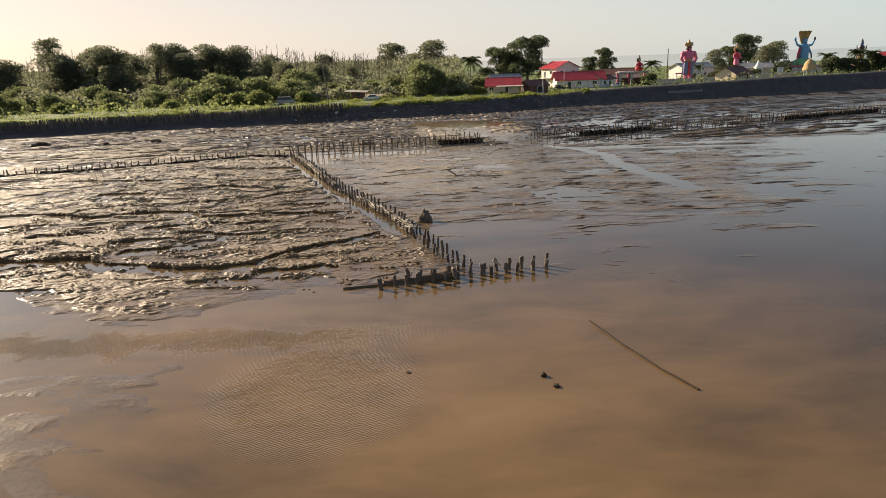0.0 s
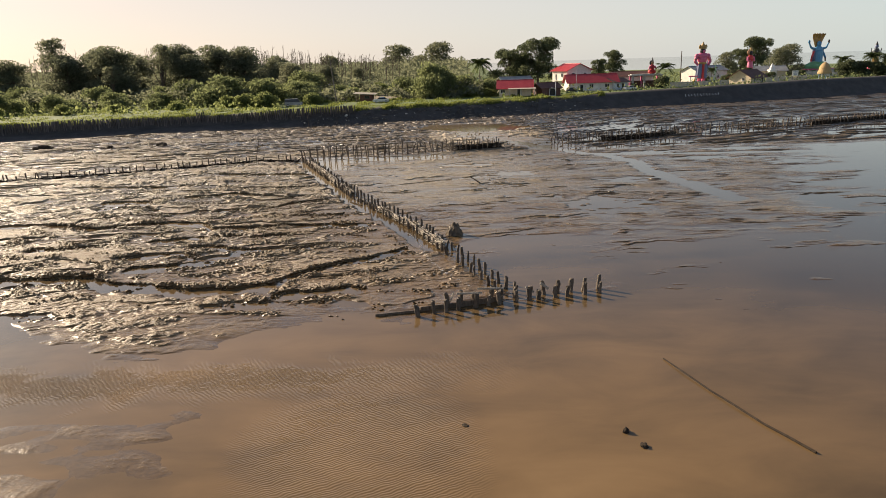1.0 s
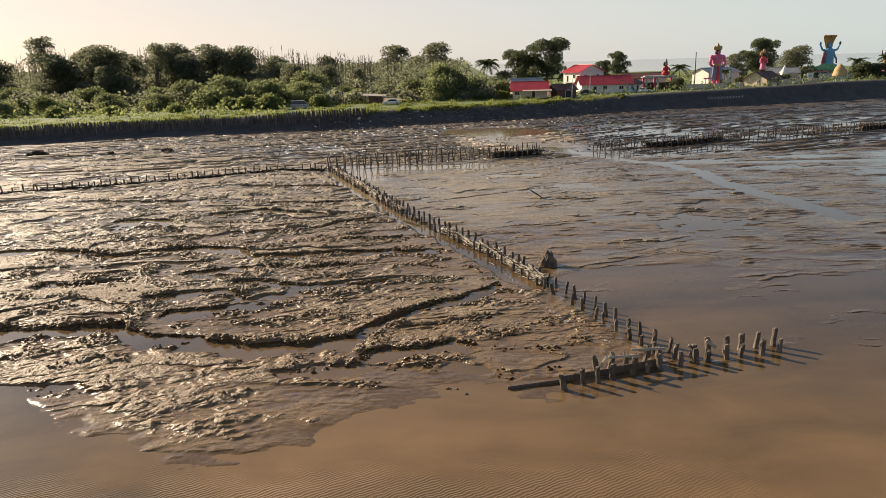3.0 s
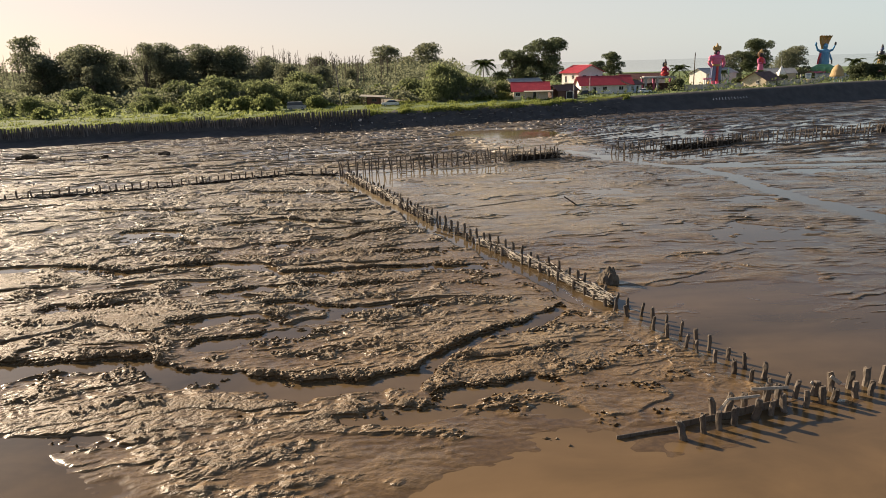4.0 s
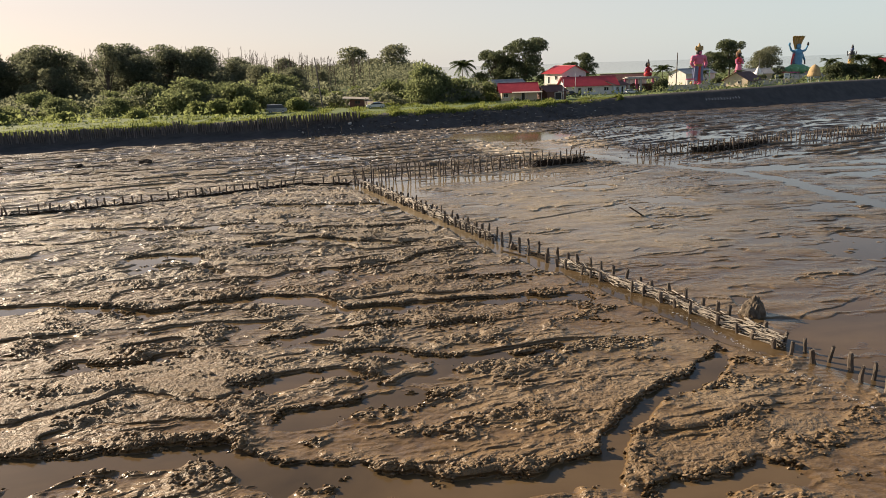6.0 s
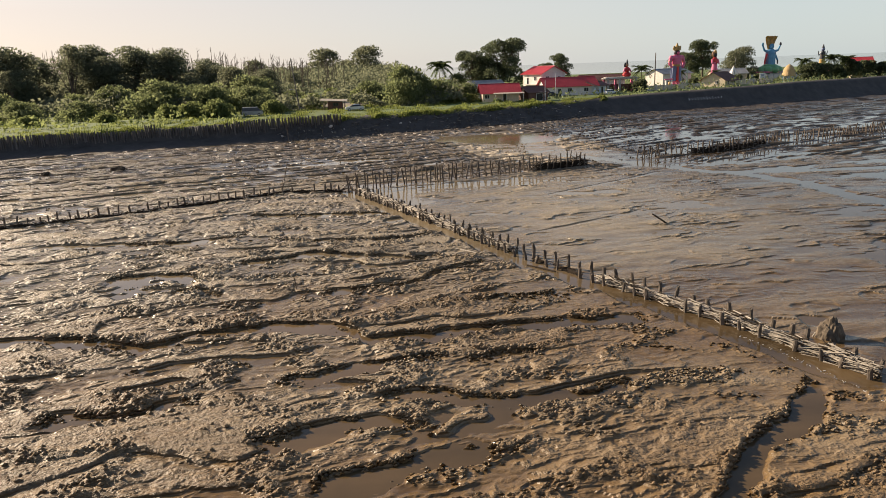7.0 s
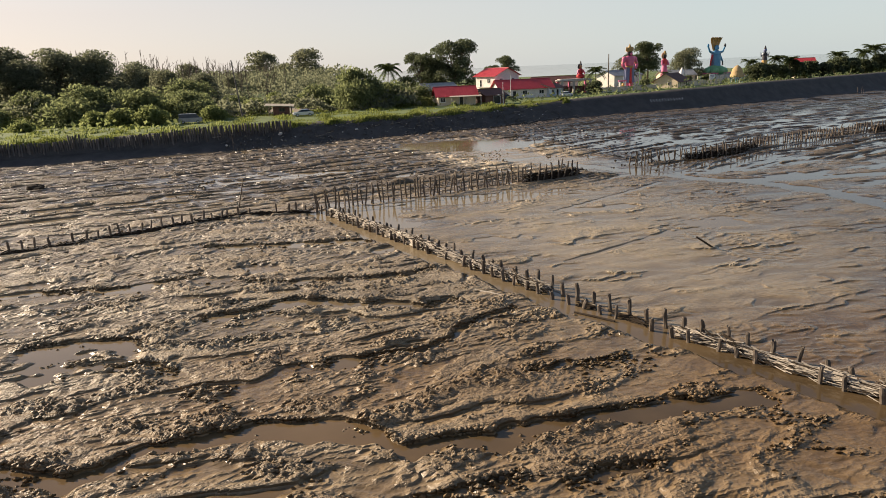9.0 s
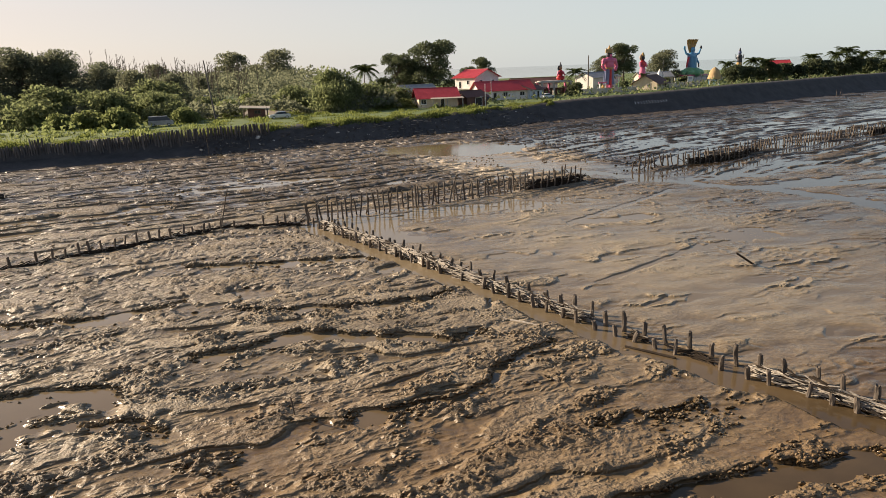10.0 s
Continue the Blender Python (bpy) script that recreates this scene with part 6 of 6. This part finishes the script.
def dark_figure(bm):
    """Dark standing figure, 10 m, on a white and yellow plinth."""
    box(bm, (4.2, 4.2, 3.0), pose(0, 0, 1.5), 0.1, 5)
    rod(bm, (0, 0, 3.0), (0, 0, 6.2), 1.5, 1.1, 12, 3)
    rod(bm, (0, 0, 6.2), (0, 0, 9.4), 1.1, 0.95, 12, 4)
    for sx in (-1, 1):
        rod(bm, (sx * 0.9, 0, 9.0), (sx * 2.2, 0, 7.8), 0.35, 0.25, 8, 5)
        rod(bm, (sx * 2.2, 0, 7.8), (sx * 2.6, 0, 9.6), 0.25, 0.12, 8, 4)
    ball(bm, (0, 0, 10.2), (0.75, 0.7, 0.85), 2)
    rod(bm, (0, 0, 10.8), (0, 0, 12.2), 0.6, 0.12, 10, 4)


statue(pose(86.6, 250, 2.2, 0, 0, 14), "tall pink painted standing statue with a gold crown", standing_figure)
statue(pose(113.5, 275, 4.6, 0, 0, 14), "slim pink robed statue with a tall crown", veiled_figure)
statue(pose(153.0, 303, 5.0, 0, 0, 14), "blue many-armed statue under an orange hood on green mound", hooded_figure)
statue(pose(69.2, 248, L0 + 4.4, 0, 0, 14), "small red seated statue on the shrine roof", small_figure)
statue(pose(181, 310, 3.0, 0, 0, 14), "dark standing statue on a white and yellow plinth", dark_figure)
bm = bmesh.new()
box(bm, (5, 5, 2.6), pose(113.5, 275, 3.4), 0.1)
tagged(part("plinth", bm, CONCRETE, None), "pale concrete plinth under the robed statue", "plinth")
bm = bmesh.new()
box(bm, (12, 5, 3.0), pose(153, 303, 3.5), 0.1)
tagged(part("plinth", bm, CONCRETE, None), "wide pale plinth under the blue statue", "plinth")


# ---- vehicles ----
def car(at, label, paint, long=4.2, tall=1.45, van=False):
    c = thing("van" if van else "car", at, label, "van" if van else "car", "parked vehicles")
    bm = bmesh.new()
    hl, w = long / 2, 0.84
    side = [(-hl, 0.3), (hl, 0.3), (hl, 0.72), (hl * 0.94, 0.85), (hl * 0.5, 0.95), (-hl * 0.86, 0.98), (-hl, 0.8)]
    if van:
        side = [(-hl, 0.3), (hl, 0.3), (hl, 0.95), (hl * 0.9, 1.1), (-hl, 1.1)]
    a, b = [bm.verts.new((x, -w, z)) for x, z in side], [bm.verts.new((x, w, z)) for x, z in side]
    bm.faces.new(a), bm.faces.new(b[::-1])
    for i in range(len(side)):
        bm.faces.new((a[i], b[i], b[(i + 1) % len(side)], a[(i + 1) % len(side)]))
    bmesh.ops.bevel(bm, geom=bm.edges[:], offset=0.06, segments=2, affect="EDGES")
    bmesh.ops.recalc_face_normals(bm, faces=bm.faces[:])
    part("body", bm, paint, c)
    lo, hi, base = ((-hl * 0.98, hl * 0.86), (-hl * 0.94, hl * 0.55), 1.08) if van else ((-hl * 0.8, hl * 0.5), (-hl * 0.5, hl * 0.16), 0.94)
    for name, mt, z0, z1, gw in (("window_band", DARK_GLASS, base, tall - 0.07, 0.76), ("roof", paint, tall - 0.09, tall, 0.68)):
        bm = bmesh.new()
        f0 = 0.0 if name == "window_band" else 1.0
        xa = [lo[0] + (hi[0] - lo[0]) * f0, lo[1] + (hi[1] - lo[1]) * f0]
        vs = [bm.verts.new(p) for p in ((xa[0], -gw, z0), (xa[1], -gw, z0), (xa[1], gw, z0), (xa[0], gw, z0), (hi[0], -0.66, z1), (hi[1], -0.66, z1), (hi[1], 0.66, z1), (hi[0], 0.66, z1))]
        for q in ((3, 2, 1, 0), (4, 5, 6, 7), (0, 1, 5, 4), (1, 2, 6, 5), (2, 3, 7, 6), (3, 0, 4, 7)):
            bm.faces.new([vs[i] for i in q])
        part(name, bm, mt, c)
    for x in (-hl * 0.62, hl * 0.62):
        for y in (-0.8, 0.8):
            bm = bmesh.new()
            rod(bm, (x, y - 0.1, 0.31), (x, y + 0.1, 0.31), 0.31, 0.31, 14)
            wheel = part("wheel", bm, RUBBER, c)
            bm = bmesh.new()
            rod(bm, (x, y - 0.115, 0.31), (x, y + 0.115, 0.31), 0.19, 0.19, 12)
            part("rim", bm, CAR_PAINT, wheel)
    for y in (-0.55, 0.55):
        bm = bmesh.new()
        box(bm, (0.08, 0.3, 0.14), pose(hl - 0.01, y, 0.68), 0.02)
        part("headlight", bm, WHITE, c)
    return c


car(pose(-17.8, 194, mud_at(-17.8, 194), 0, 0, 186), "silver car parked on the grassy bank", CAR_PAINT)
car(pose(57.5, 231.5, 2.1, 0, 0, 20), "white car parked behind the embankment", WHITE)
car(pose(39.5, 231.0, 2.1, 0, 0, 10), "dark car parked before the white house", DARK_PAINT)
car(pose(-40, 190, mud_at(-40, 190), 0, 0, 4), "grey van half hidden by tall weeds", GREY_ROOF, 4.4, 1.9, True)


# ---- small things of the village ----
def gate():
    g = thing("gateway", pose(82.6, 246.5, mud_at(82.6, 246.5), 0, 0, 12), "small pink and white gateway beside the tall statue", "gate")
    for x in (-1.1, 1.1):
        bm = bmesh.new()
        box(bm, (0.4, 0.4, 3.0), pose(x, 0, 1.5), 0.03)
        part("gate_post", bm, WHITE, g)
    bm = bmesh.new()
    box(bm, (3.2, 0.45, 0.4), pose(0, 0, 3.1), 0.04)
    part("lintel", bm, PINK, g, "pink painted lintel")


gate()


def low_wall(x0, y0, x1, y1, tall, mat, label):
    l, h = math.hypot(x1 - x0, y1 - y0), math.degrees(math.atan2(y1 - y0, x1 - x0))
    z = mud_at((x0 + x1) / 2, (y0 + y1) / 2)
    w = thing("garden_wall", pose((x0 + x1) / 2, (y0 + y1) / 2, z, 0, 0, h), label, "wall", "garden walls")
    bm = bmesh.new()
    box(bm, (l, 0.2, tall), pose(0, 0, tall / 2 - 0.1), 0.02)
    part("panel", bm, mat, w)
    bm = bmesh.new()
    box(bm, (l + 0.1, 0.32, 0.1), pose(0, 0, tall - 0.05), 0.02)
    part("coping", bm, CONCRETE, w)
    for i in range(int(l / 3) + 1):
        bm = bmesh.new()
        box(bm, (0.35, 0.35, tall + 0.2), pose(-l / 2 + i * l / max(1, int(l / 3)), 0, (tall + 0.2) / 2 - 0.1), 0.03)
        part("pier", bm, CONCRETE, w)


low_wall(74, 243, 95, 248, 1.5, CREAM_WALL, "low cream garden wall with concrete piers")
low_wall(112, 259, 130, 265, 1.6, CREAM_WALL, "low cream garden wall beside the gabled hut")
low_wall(138, 292, 168, 301, 2.2, WHITE_WALL, "white wall before the blue statue")


def board(x, y, w, h, z, mat, label):
    b = thing("signboard", pose(x, y, mud_at(x, y), 0, 0, 10), label, "signboard")
    for sx in (-w / 2 + 0.15, w / 2 - 0.15):
        bm = bmesh.new()
        rod(bm, (sx, 0, -0.2), (sx, 0, z), 0.05, 0.05, 7)
        part("leg", bm, OLD_WOOD, b)
    bm = bmesh.new()
    box(bm, (w, 0.06, h), pose(0, -0.08, z), 0.01)
    part("panel", bm, mat, b)
    for i in range(3):
        bm = bmesh.new()
        box(bm, (w * (0.7 - 0.12 * i), 0.012, h * 0.1), pose(0, -0.115, z + h * (0.25 - 0.25 * i)))
        part("bar", bm, SLATE, b)


board(124.5, 262.5, 2.4, 1.8, 2.6, WHITE, "white signboard on two legs behind the embankment")


def drum(x, y, mat, label):
    d = thing("water_tank", pose(x, y, mud_at(x, y)), label, "water tank")
    bm = bmesh.new()
    rod(bm, (0, 0, 0.9), (0, 0, 2.2), 0.65, 0.65, 16)
    for z in (1.1, 1.5, 1.9):
        rod(bm, (0, 0, z), (0, 0, z + 0.06), 0.69, 0.69, 16)
    rod(bm, (0, 0, 2.2), (0, 0, 2.35), 0.5, 0.25, 16)
    part("tank", bm, mat, d)
    bm = bmesh.new()
    box(bm, (1.6, 1.6, 1.0), pose(0, 0, 0.4), 0.03)
    part("stand", bm, CONCRETE, d)


drum(51.5, 243.5, DARK_PAINT, "black plastic water tank on a concrete stand")
drum(111, 262, SKYBLUE, "blue plastic water tank on a concrete stand")


def spire(x, y):
    s = thing("temple_spire", pose(x, y, mud_at(x, y)), "small white tapered temple spire among roofs", "spire")
    bm = bmesh.new()
    box(bm, (2.6, 2.6, 3.6), pose(0, 0, 1.8), 0.05)
    part("base", bm, WHITE, s)
    bm = bmesh.new()
    rod(bm, (0, 0, 3.6), (0, 0, 6.0), 1.3, 0.08, 8)
    part("cone", bm, WHITE, s)


spire(125.5, 283)
